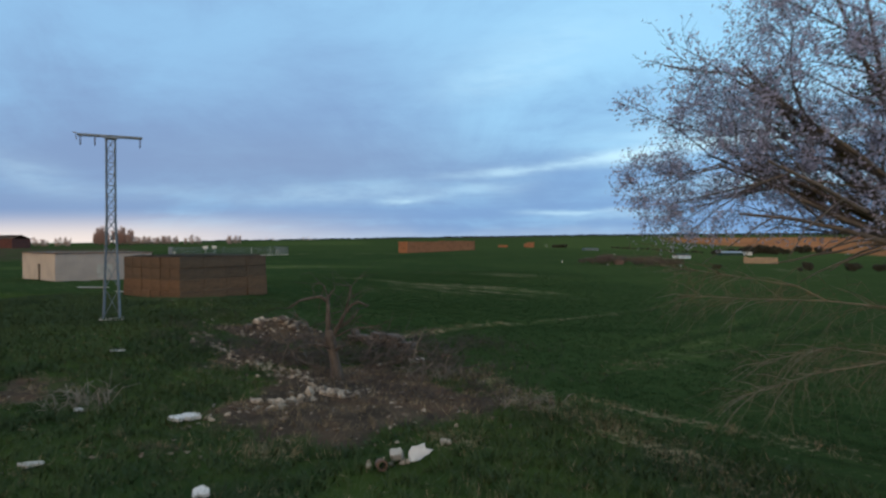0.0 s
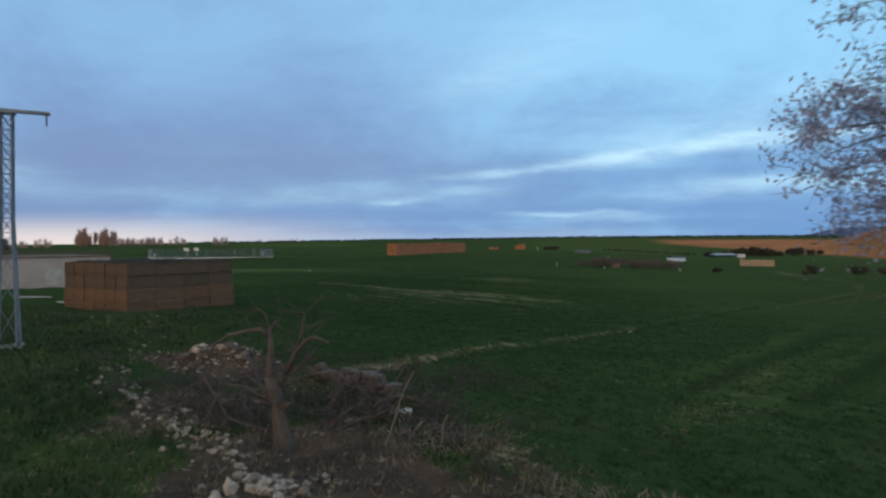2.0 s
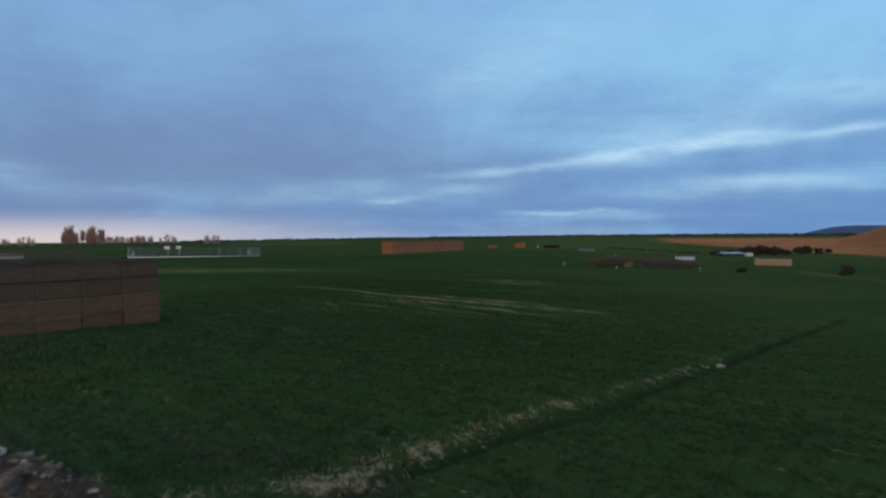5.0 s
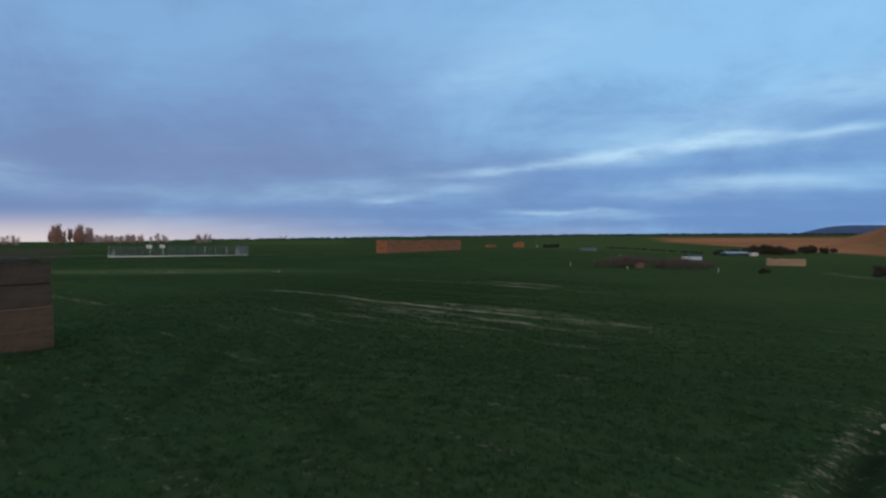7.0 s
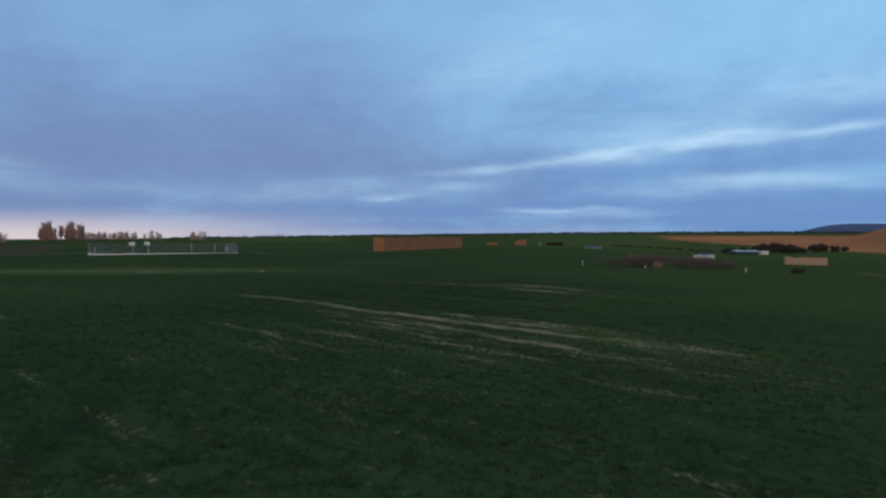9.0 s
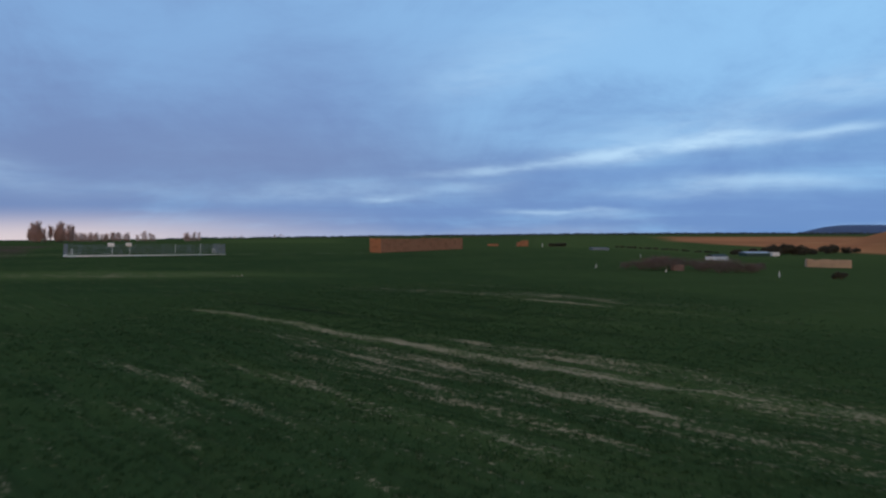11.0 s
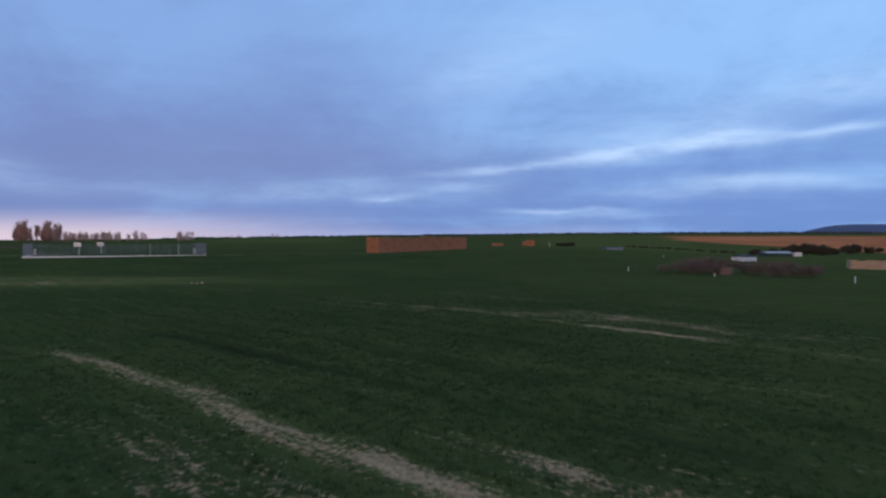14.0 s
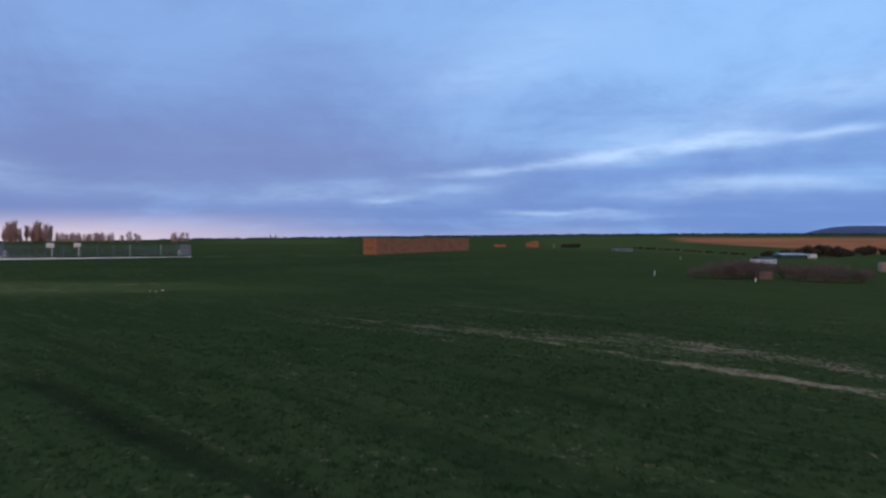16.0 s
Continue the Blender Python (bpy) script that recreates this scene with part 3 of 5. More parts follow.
def ground_material():
    m = bpy.data.materials.new("fields")
    m.use_nodes = True
    n = Nodes(m.node_tree)
    here = n.add("ShaderNodeTexCoord").outputs["Object"]

    def mask(key):
        return n.add("ShaderNodeAttribute", attribute_name=key).outputs["Fac"]

    blotch = n.noise(here, 0.035, 5.0, 0.6)
    tuft = n.noise(here, 1.1, 5.0, 0.65)
    grain = n.noise(here, 7.0, 5.0, 0.7)
    rows = n.noise(n.scaled(here, 3.2, 0.16, 1, -46.4), 1.0, 4.0, 0.6)
    wheat = n.mix((0.031, 0.056, 0.0215), (0.041, 0.068, 0.0245), n.fit(blotch, 0.35, 0.65))
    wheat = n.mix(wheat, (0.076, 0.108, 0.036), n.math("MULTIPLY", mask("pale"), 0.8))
    wheat = n.mix(wheat, (0.020, 0.031, 0.014), n.math("MULTIPLY", n.fit(rows, 0.46, 0.70), 0.50))
    wheat = n.mix(wheat, (0.052, 0.070, 0.030), n.math("MULTIPLY", n.fit(tuft, 0.45, 0.80), 0.40))
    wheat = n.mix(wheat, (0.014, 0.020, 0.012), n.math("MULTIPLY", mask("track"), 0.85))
    bank = n.mix((0.046, 0.072, 0.020), (0.026, 0.046, 0.017), n.fit(n.math("ADD", n.math("MULTIPLY", tuft, 0.4), n.math("MULTIPLY", n.noise(here, 0.26, 3.0), 0.6)), 0.40, 0.60))
    bank = n.mix(bank, (0.075, 0.070, 0.035), n.math("MULTIPLY", n.fit(grain, 0.55, 0.75), 0.5))
    colour = n.mix(wheat, bank, mask("bank"))
    till = n.mix((0.400, 0.172, 0.080), (0.310, 0.132, 0.066), n.fit(n.noise(here, 0.012, 4.0), 0.4, 0.6))
    till = n.mix(till, (0.42, 0.205, 0.100), n.fit(n.noise(n.scaled(here, 0.004, 0.02, 1, 20), 1.0, 3.0), 0.55, 0.7))
    colour = n.mix(colour, till, mask("till"))
    dry = n.mix((0.370, 0.300, 0.195), (0.200, 0.160, 0.104), n.fit(grain, 0.35, 0.65))
    drill = n.noise(n.scaled(here, 2.0, 0.22, 1, -46.4), 1.0, 5.0, 0.65)
    fleck = n.noise(here, 5.0, 5.0, 0.75)
    ragged = n.math("ADD", n.math("MULTIPLY", n.math("SUBTRACT", drill, 0.5), 2.2), n.math("MULTIPLY", n.math("SUBTRACT", fleck, 0.5), 3.6))
    broken = n.math("MULTIPLY", n.fit(n.math("ADD", mask("dry"), ragged), 0.34, 1.10), 0.88)
    colour = n.mix(colour, dry, broken)
    soil = n.mix((0.090, 0.068, 0.052), (0.040, 0.034, 0.029), n.fit(tuft, 0.35, 0.65))
    soil = n.mix(soil, (0.20, 0.145, 0.105), n.math("MULTIPLY", n.fit(grain, 0.52, 0.72), 0.7))
    soil = n.mix(soil, (0.128, 0.082, 0.057), n.math("MULTIPLY", n.fit(n.noise(here, 0.55, 3.0, 0.6), 0.48, 0.66), 0.6))
    bare = n.fit(n.math("ADD", mask("soil"), n.math("MULTIPLY", n.math("SUBTRACT", n.math("ADD", grain, tuft), 1.0), 0.8)), 0.25, 0.60)
    colour = n.mix(colour, soil, bare)
    shader = n.add("ShaderNodeBsdfPrincipled")
    n.put(shader.inputs["Base Color"], colour)
    shader.inputs["Roughness"].default_value = 1.0
    shader.inputs["Specular IOR Level"].default_value = 0.0
    relief = n.add("ShaderNodeBump")
    relief.inputs["Strength"].default_value = 0.7
    relief.inputs["Distance"].default_value = 0.15
    n.put(relief.inputs["Height"], n.math("ADD", n.math("ADD", tuft, n.math("MULTIPLY", grain, 0.5)), n.math("MULTIPLY", rows, 0.4)))
    n.put(shader.inputs["Normal"], relief.outputs[0])
    n.tree.links.new(shader.outputs[0], n.add("ShaderNodeOutputMaterial").inputs[0])
    return m


XS = axis([(-4500, 500), (-900, 60), (-180, 6), (-45, 0.6), (-16, 0.28), (14, 0.28), (40, 0.7), (180, 6), (900, 40), (4500, 500)])
YS = axis([(-1500, 200), (-60, 12), (8, 0.3), (50, 0.3), (140, 0.6), (260, 4), (600, 16), (1500, 30), (4800, 400)])
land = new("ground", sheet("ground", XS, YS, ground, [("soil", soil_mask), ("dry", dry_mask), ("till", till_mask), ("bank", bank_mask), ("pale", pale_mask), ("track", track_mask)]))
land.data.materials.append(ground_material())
tagged(land, "rolling green wheat fields with rough grassy bank and bare soil", "ground", kind="structure")


def gz(x, y):
    return float(ground(x, y))


# ---- mesh helpers ----
def part(name, bm, mat, parent=None, label="", smooth=False):
    """Links a bmesh as one mesh object under a thing or a part."""
    me = bpy.data.meshes.new(name)
    if smooth:
        for f in bm.faces:
            f.smooth = True
    bm.to_mesh(me)
    bm.free()
    me.materials.append(mat)
    ob = new(name, me)
    ob.parent = parent
    if label:
        ob["label"] = label
    return ob


def base(name, x, y, z, turn=0.0, label="", category="", group=""):
    """An Empty that carries the parts of a thing."""
    ob = new(name)
    ob.matrix_world = pose(x, y, z, 0, 0, turn)
    return tagged(ob, label, category, group)


def box(bm, x0, y0, z0, x1, y1, z1, bevel=0.0, m=None):
    made = bmesh.ops.create_cube(bm, size=1.0)["verts"]
    for v in made:
        v.co = Vector(((x0 + x1) / 2 + v.co.x * (x1 - x0), (y0 + y1) / 2 + v.co.y * (y1 - y0), (z0 + z1) / 2 + v.co.z * (z1 - z0)))
    if bevel:
        edges = {e for v in made for e in v.link_edges}
        made = [v for v in bmesh.ops.bevel(bm, geom=list(edges), offset=bevel, segments=1, affect="EDGES")["verts"]] + [v for v in made if v.is_valid]
        made = list({v for v in made if v.is_valid})
    if m is not None:
        bmesh.ops.transform(bm, matrix=m, verts=made)
    return made


def rod(bm, a, b, r0, r1=None, sides=5, caps=True):
    """A tapered bar between two points."""
    a, b, r1 = Vector(a), Vector(b), r0 if r1 is None else r1
    way = (b - a).normalized()
    side = way.cross((0, 0, 1) if abs(way.z) < 0.9 else (1, 0, 0)).normalized()
    other = way.cross(side)
    rings = []
    for centre, r in ((a, r0), (b, r1)):
        rings.append([bm.verts.new(centre + (side * math.cos(k * 2 * math.pi / sides) + other * math.sin(k * 2 * math.pi / sides)) * r) for k in range(sides)])
    for k in range(sides):
        bm.faces.new((rings[0][k], rings[0][(k + 1) % sides], rings[1][(k + 1) % sides], rings[1][k]))
    if caps:
        bm.faces.new(rings[0][::-1])
        bm.faces.new(rings[1])


def tube(bm, points, radii, sides=6):
    """A bent, tapered limb through points."""
    rings = []
    for k, p in enumerate(points):
        way = (points[min(k + 1, len(points) - 1)] - points[max(k - 1, 0)]).normalized()
        side = way.cross(Vector((0.3, 0.9, 0.2))).normalized()
        other = way.cross(side)
        rings.append([bm.verts.new(p + (side * math.cos(j * 2 * math.pi / sides) + other * math.sin(j * 2 * math.pi / sides)) * radii[k]) for j in range(sides)])
    for r, s in zip(rings, rings[1:]):
        for j in range(sides):
            bm.faces.new((r[j], r[(j + 1) % sides], s[(j + 1) % sides], s[j]))
    bm.faces.new(rings[0][::-1])
    bm.faces.new(rings[-1])


def mesh_of(name, verts, faces, mat):
    me = bpy.data.meshes.new(name)
    me.from_pydata(verts, [], faces)
    me.materials.append(mat)
    me.update()
    return me


# ---- straw stacks ----
def bale_mesh(name, length, depth, high, mat, seed):
    """One big square bale: bulging, ragged faces with rounded edges and shallow flake seams."""
    rng = random.Random(seed)
    bm = bmesh.new()
    box(bm, 0, 0, 0, length, depth, high)
    bmesh.ops.subdivide_edges(bm, edges=bm.edges[:], cuts=2, use_grid_fill=True)
    mid = Vector((length / 2, depth / 2, high / 2))
    for v in bm.verts:
        p = v.co - mid
        ex = (abs(p.x) > length / 2 - 0.01) + (abs(p.y) > depth / 2 - 0.01) + (abs(p.z) > high / 2 - 0.01)
        half = (length / 2, depth / 2, high / 2)
        for a in range(3):
            edge = abs(p[a]) > half[a] - 0.01
            size = half[a] - (0.014 if ex > 1 else 0.0) if edge else half[a] - 0.06
            p[a] = math.copysign(size, p[a])
        v.co = mid + p + Vector([rng.uniform(-0.035, 0.035) for _ in range(3)])
    me = bpy.data.meshes.new(name)
    bm.to_mesh(me)
    bm.free()
    me.materials.append(mat)
    return me


def bale_stack(x, y, turn, nx, ny, nz, size, mat, label, group, seed, missing=(), ledge=0.0, upper=None):
    """Rows of big bales; x runs along the stack's long face, y into it."""
    rng = random.Random(seed)
    length, depth, high = size
    z = min(gz(x, y), gz(x + nx * length * math.cos(radians(turn)), y + nx * length * math.sin(radians(turn)))) - 0.05
    thing = base("straw_stack", x, y, z, turn, label, "straw stack", group)
    meshes = [bale_mesh("bale", length, depth, high, mat, seed + k) for k in range(6)]
    aged = [bale_mesh("bale", length, depth, high, upper, seed + 50 + k) for k in range(6)] if upper else meshes
    for k in range(nz):
        for j in range(ny):
            for i in range(nx):
                hidden = 0 < i < nx - 1 and 0 < j < ny - 1 and k < nz - 1
                if hidden or (i, j, k) in missing:
                    continue
                inset = ledge if k >= nz // 2 else 0.0
                ob = new("bale", rng.choice(aged if k >= nz // 2 else meshes))
                ob.parent = thing
                ob.matrix_local = pose(inset + i * (length - 2 * inset / nx) + rng.uniform(-0.025, 0.025), inset + j * depth + rng.uniform(-0.035, 0.035), k * high, rng.uniform(-0.4, 0.4), 0, rng.uniform(-0.8, 0.8))
    return thing, (nx * length, ny * depth, nz * high)


near_stack, dims = bale_stack(-22.0, 49.8, 60.0, 4, 6, 4, (2.42, 1.30, 0.97), STRAW, "long-standing brown straw stack of big square bales on grass", "straw stacks", 3, ledge=0.10, upper=STRAW_AGED)


def thatch(parent, length, depth, z, seed):
    """Loose grey straw lying on top of a stack, thinner towards its edges."""
    rng = random.Random(seed)
    bm = bmesh.new()
    nx, ny = int(length / 0.5), int(depth / 0.5)
    grid = [[bm.verts.new((0.10 + (length - 0.20) * i / nx + rng.uniform(-0.05, 0.05), 0.10 + (depth - 0.20) * j / ny + rng.uniform(-0.05, 0.05), z + rng.uniform(0.03, 0.16) - (0.12 if i in (0, nx) or j in (0, ny) else 0))) for i in range(nx + 1)] for j in range(ny + 1)]
    for j in range(ny):
        for i in range(nx):
            bm.faces.new((grid[j][i], grid[j][i + 1], grid[j + 1][i + 1], grid[j + 1][i]))
    bmesh.ops.solidify(bm, geom=bm.faces[:], thickness=0.06)
    return part("loose_straw_cover", bm, STRAW_TOP, parent, "greyed loose straw cover", True)


thatch(near_stack, dims[0], dims[1], dims[2], 5)
far_a, dims = bale_stack(-16.6, 275.0, 58.3, 16, 4, 6, (2.1, 1.28, 0.88), STRAW_FAR, "tall orange-brown straw stack at the field's far side", "straw stacks", 17)
far_b, dims = bale_stack(0.6, 304.0, 58.3, 15, 3, 6, (2.1, 1.28, 0.88), STRAW_FAR, "long orange-brown straw stack behind the first one", "straw stacks", 29)


# ---- lattice pylon ----
def pylon(x, y, turn):
    z = gz(x, y)
    thing = base("lattice_pylon", x, y, z, turn, "grey galvanised steel lattice pylon with single crossarm and concrete footing", "pylon")
    H, W0, W1 = 9.65, 0.38, 0.205
    bm = bmesh.new()
    box(bm, -0.62, -0.55, -0.4, 0.55, 0.55, 0.08, 0.03)
    part("concrete_footing", bm, CONCRETE, thing, "pale concrete footing")

    def corner(k, h):
        s = W0 + (W1 - W0) * min(1, h / (H * 0.55))
        return Vector(((1, -1, -1, 1)[k] * s, (1, 1, -1, -1)[k] * s, h))

    for k in range(4):
        bm = bmesh.new()
        rod(bm, corner(k, 0.05), corner(k, H * 0.55), 0.045, 0.042, 4)
        rod(bm, corner(k, H * 0.55), corner(k, H), 0.042, 0.038, 4)
        part("leg", bm, STEEL, thing)
    levels = [0.1, 1.6, 2.9, 3.9, 4.7] + [5.3 + 0.6 * i for i in range(8)]
    levels[-1] = H - 0.05
    for n, (lo, hi) in enumerate(zip(levels, levels[1:])):
        for k in range(4):
            bm = bmesh.new()
            a, b = corner(k, lo), corner((k + 1) % 4, hi)
            c, d = corner((k + 1) % 4, lo), corner(k, hi)
            rod(bm, a, b, 0.015, sides=4)
            if n > 2:
                rod(bm, c, d, 0.015, sides=4)
                rod(bm, d, b, 0.017, sides=4)
            part("brace", bm, STEEL, thing)
    bm = bmesh.new()
    for s in (-0.14, 0.14):
        box(bm, -1.5, s - 0.025, H - 0.02, 1.5, s + 0.025, H + 0.09)
    for i in range(13):
        rod(bm, (-1.45 + i * 0.24, -0.14, H + 0.03), (-1.45 + (i + 1) * 0.223, 0.14, H + 0.03), 0.018, sides=4)
    box(bm, -0.30, -0.27, H - 0.10, 0.30, 0.27, H - 0.03, 0.01)
    part("crossarm", bm, STEEL, thing)
    for sx, drop in ((-1.38, 1), (-0.72, 1), (1.38, 1)):
        bm = bmesh.new()
        for i in range(6):
            rod(bm, (sx, 0, H - 0.06 - 0.07 * i), (sx, 0, H - 0.10 - 0.07 * i), 0.05 if i % 2 else 0.03, 0.03 if i % 2 else 0.05, 8)
        rod(bm, (sx, 0, H), (sx, 0, H - 0.52), 0.014, sides=4)
        part("insulator", bm, PORCELAIN, thing, "brown ribbed insulator")
    bm = bmesh.new()
    rod(bm, (-1.48, 0, H + 0.08), (-1.74, 0.1, H + 0.19), 0.03, 0.02)
    rod(bm, (-1.62, 0.05, H + 0.14), (-1.54, 0.0, H - 0.22), 0.02)
    part("arm_bracket", bm, STEEL, thing)
    return thing


pylon(-17.55, 31.6, 25)


# ---- hut by the stack ----
def hut(x, y, turn):
    z = gz(x, y) - 0.2
    thing = base("farm_hut", x, y, z, turn, "low cream rendered farm hut with flat roof and small dark door", "hut")
    L, D, H = 10.5, 11.6, 3.25
    bm = bmesh.new()
    box(bm, 0, 0, 0, L, 0.25, H)
    part("long_wall", bm, RENDER_SHADED, thing, "rendered long wall, toned darker as the shaded side")
    bm = bmesh.new()
    box(bm, 0, D - 0.25, 0, L, D, H)
    part("back_wall", bm, RENDER, thing)
    bm = bmesh.new()
    box(bm, L - 0.25, 0.25, 0, L, D - 0.25, H)
    part("end_wall", bm, RENDER, thing)
    bm = bmesh.new()
    box(bm, 0, 0.25, 0, 0.25, 5.0, H)
    box(bm, 0, 5.9, 0, 0.25, D - 0.25, H)
    box(bm, 0, 5.0, 2.0, 0.25, 5.9, H)
    part("gable_wall", bm, RENDER, thing, "cream rendered end wall with door opening")
    bm = bmesh.new()
    for i in range(4):
        box(bm, 0.08, 5.02 + i * 0.215, 0.15, 0.13, 5.22 + i * 0.215, 1.98, 0.006)
    part("door", bm, DARKWOOD, thing, "dark boarded wooden door")
    bm = bmesh.new()
    box(bm, -0.12, -0.12, H, L + 0.12, D + 0.12, H + 0.12, 0.03)
    part("roof", bm, ROOFTILE, thing, "flat dark roof")
    bm = bmesh.new()
    box(bm, 4.2, -0.05, 0.4, 5.9, 0.0, 2.0, 0.01)
    part("wall_patch", bm, CONCRETE, thing, "paler plaster patch")
    return thing


hut(-42.8, 65.9, 50)


# ---- trees ----
def spray(rng, centre_line, count, size, spread, up=0.0):
    """Many small pointed blades round a line of points: twig tips or leaves, as vertices and faces."""
    verts, faces = [], []
    for _ in range(count):
        p, r = centre_line(rng)
        d = Vector((rng.gauss(0, 1), rng.gauss(0, 1), rng.gauss(0, 1) + up)).normalized()
        p = p + Vector((rng.gauss(0, spread), rng.gauss(0, spread), rng.gauss(0, spread))) * r
        s = d.cross(Vector((rng.gauss(0, 1), rng.gauss(0, 1), rng.gauss(0, 1)))).normalized() * size[1]
        k, long = len(verts), size[0] * rng.uniform(0.6, 1.3)
        verts += [p - s * 0.5, p + d * long * 0.5 + s, p + d * long, p + d * long * 0.5 - s]
        faces.append((k, k + 1, k + 2, k + 3))
    return verts, faces


def poplar(h, wide, seed, count=900, label="", leafy=POPLAR, group="far trees", category="tree"):
    """Upright leafless tree: trunk, rising limbs and a crown of fine twigs."""
    rng = random.Random(seed)
    thing = base("poplar_tree" if h / wide > 4 else "bare_tree", 0, 0, 0, 0, label, category, group)
    bm = bmesh.new()
    tube(bm, [Vector((0, 0, -0.5)), Vector((0.1, 0, h * 0.4)), Vector((0, 0.1, h * 0.96))], [h * 0.016, h * 0.011, h * 0.002], 5)
    part("trunk", bm, BARK, thing)
    bm = bmesh.new()
    limbs = []
    for k in range(26):
        z0, a = h * rng.uniform(0.01, 0.75), rng.uniform(0, 2 * math.pi)
        out = wide * rng.uniform(0.5, 1.0) * (1 - 0.5 * z0 / h)
        z1 = min(h * 0.99, z0 + h * rng.uniform(0.14, 0.30))
        p, q = Vector((0, 0, z0)), Vector((math.cos(a) * out, math.sin(a) * out, z1))
        rod(bm, p, q, h * 0.004, h * 0.001, 3, False)
        limbs.append((p, q))
    part("limbs", bm, BARK, thing)

    def line(r):
        p, q = r.choice(limbs)
        return p.lerp(q, r.uniform(0.25, 1.1)), wide

    verts, faces = spray(rng, line, count, (h * 0.080, h * 0.0055), 0.15, 2.6)
    crown = new("crown", mesh_of("crown", verts, faces, leafy))
    crown.parent = thing
    return thing


def scatter(seeds, places):
    """Copies of a few model trees or bushes at (x, y, scale) places; the models themselves take the first ones."""
    for k, (x, y, s) in enumerate(places):
        ob = seeds[k % len(seeds)]
        m = pose(x, y, gz(x, y) - 0.05, 0, 0, 57 * k)
        if k < len(seeds):
            ob.scale = (s, s, s)
            ob.matrix_world = m @ Matrix.Diagonal((s, s, s, 1))
        else:
            copy = copy_thing(ob, m)
            copy.scale = (s, s, s)


rng = random.Random(44)
tall = [poplar(17.0, 3.2, 60 + k, 2600, "tall bare brown poplar at the edge of the fields") for k in range(4)]
scatter(tall, [(-0.680 * 470 + 0.9 * d, 560 + rng.uniform(-8, 8), s) for d, s in ((-6.5, 0.72), (-4.5, 0.98), (-2.5, 1.04), (-0.5, 0.84), (1.5, 0.70), (3.5, 0.92), (5.5, 0.76), (7.5, 0.66), (9.5, 0.70), (11.5, 0.82), (13.5, 0.88), (15.5, 0.72), (17.5, 0.66), (19.5, 0.76), (21.5, 0.70), (23.5, 0.96), (25.5, 1.0), (27.5, 0.76), (29.5, 0.82), (31.5, 0.86), (33, 0.64))])
low = [poplar(9.5, 2.8, 70 + k, 1200, "bare brown tree in a far hedgerow") for k in range(4)]
row = []
for k in range(42):
    row.append((-336 + 52.0 * k / 42 + rng.uniform(-0.6, 0.6), 640 + rng.uniform(-8, 8), rng.uniform(0.72, 1.0)))
for k in range(8):
    row.append((-275 + 16.0 * k / 8, 640 + rng.uniform(-6, 6), rng.uniform(0.65, 1.1)))
for k in range(7):
    row.append((-230 + 11.5 * k / 7, 640 + rng.uniform(-6, 6), rng.uniform(0.75, 1.0)))
for az, s in ((-18.0, 0.6), (-17.4, 0.55), (-14.4, 0.75), (-13.9, 0.7), (-13.6, 0.5)):
    row.append((math.tan(radians(az)) * 915, 1005, s))
for k in range(16):
    row.append((-336 + 2.9 * k + rng.uniform(-2, 2), 470 + rng.uniform(-6, 6), rng.uniform(0.55, 0.9)))
scatter(low, row)


def bush(name, wide, high, seed, count, mat, label, group, blade=(0.45, 0.10)):
    """A dense rounded shrub: stems and a clumped, ragged crown."""
    rng = random.Random(seed)
    thing = base(name, 0, 0, 0, 0, label, "bush", group)
    bm = bmesh.new()
    for k in range(9):
        a = rng.uniform(0, 6.28)
        rod(bm, (0.1 * math.cos(a), 0.1 * math.sin(a), -0.2), (wide * 0.35 * math.cos(a), wide * 0.35 * math.sin(a), high * rng.uniform(0.5, 0.9)), 0.05, 0.015, 4)
    part("stems", bm, BARK, thing)
    lobes = [Vector((rng.uniform(-0.34, 0.34) * wide, rng.uniform(-0.34, 0.34) * wide, high * rng.uniform(0.3, 0.72))) for _ in range(9)]

    def line(r):
        d = Vector((r.gauss(0, 1), r.gauss(0, 1), r.gauss(0, 1))).normalized()
        p = r.choice(lobes) + Vector((d.x * wide * 0.22, d.y * wide * 0.22, d.z * high * 0.27)) * r.uniform(0.6, 1.05)
        return Vector((p.x, p.y, max(p.z, 0.05))), wide

    verts, faces = spray(rng, line, count, blade, 0.02, 0.3)
    crown = new("crown", mesh_of("crown", verts, faces, mat))
    crown.parent = thing
    return thing


evergreen = [bush("evergreen_tree", 9.0, 6.5, 80 + k, 2600, EVERGREEN, "dark rounded evergreen tree by the farm sheds", "farm trees", (0.9, 0.25)) for k in range(3)]
scatter(evergreen, [(178.0, 393, 0.5), (190.5, 395, 0.62), (195.7, 393, 0.7), (202.0, 395, 0.95), (209.3, 397, 1.0), (215.5, 393, 0.9), (221.8, 397, 0.75), (184.0, 399, 0.5), (229.0, 402, 0.5), (247.0, 416, 0.8), (254.0, 420, 0.85), (262.0, 418, 0.6), (271.0, 422, 0.5), (238.0, 414, 0.5)])
hedge = [bush("hedge_bush", 6.5, 2.6, 90 + k, 1500, EVERGREEN, "low dark hedge bush along a field edge", "hedgerow", (0.6, 0.18)) for k in range(3)]
scatter(hedge, [(122 + 3.3 * k, 430 - 0.5 * k + rng.uniform(-2, 2), rng.uniform(0.3, 0.5)) for k in range(19)] + [(78, 418, 0.8), (84, 420, 0.9), (81, 424, 0.7)])
scrub = [bush("bramble_bush", 5.6, 3.4, 100 + k, 1150, SCRUB, "leafless brown bramble thicket at the field margin", "brambles", (0.7, 0.035)) for k in range(4)]
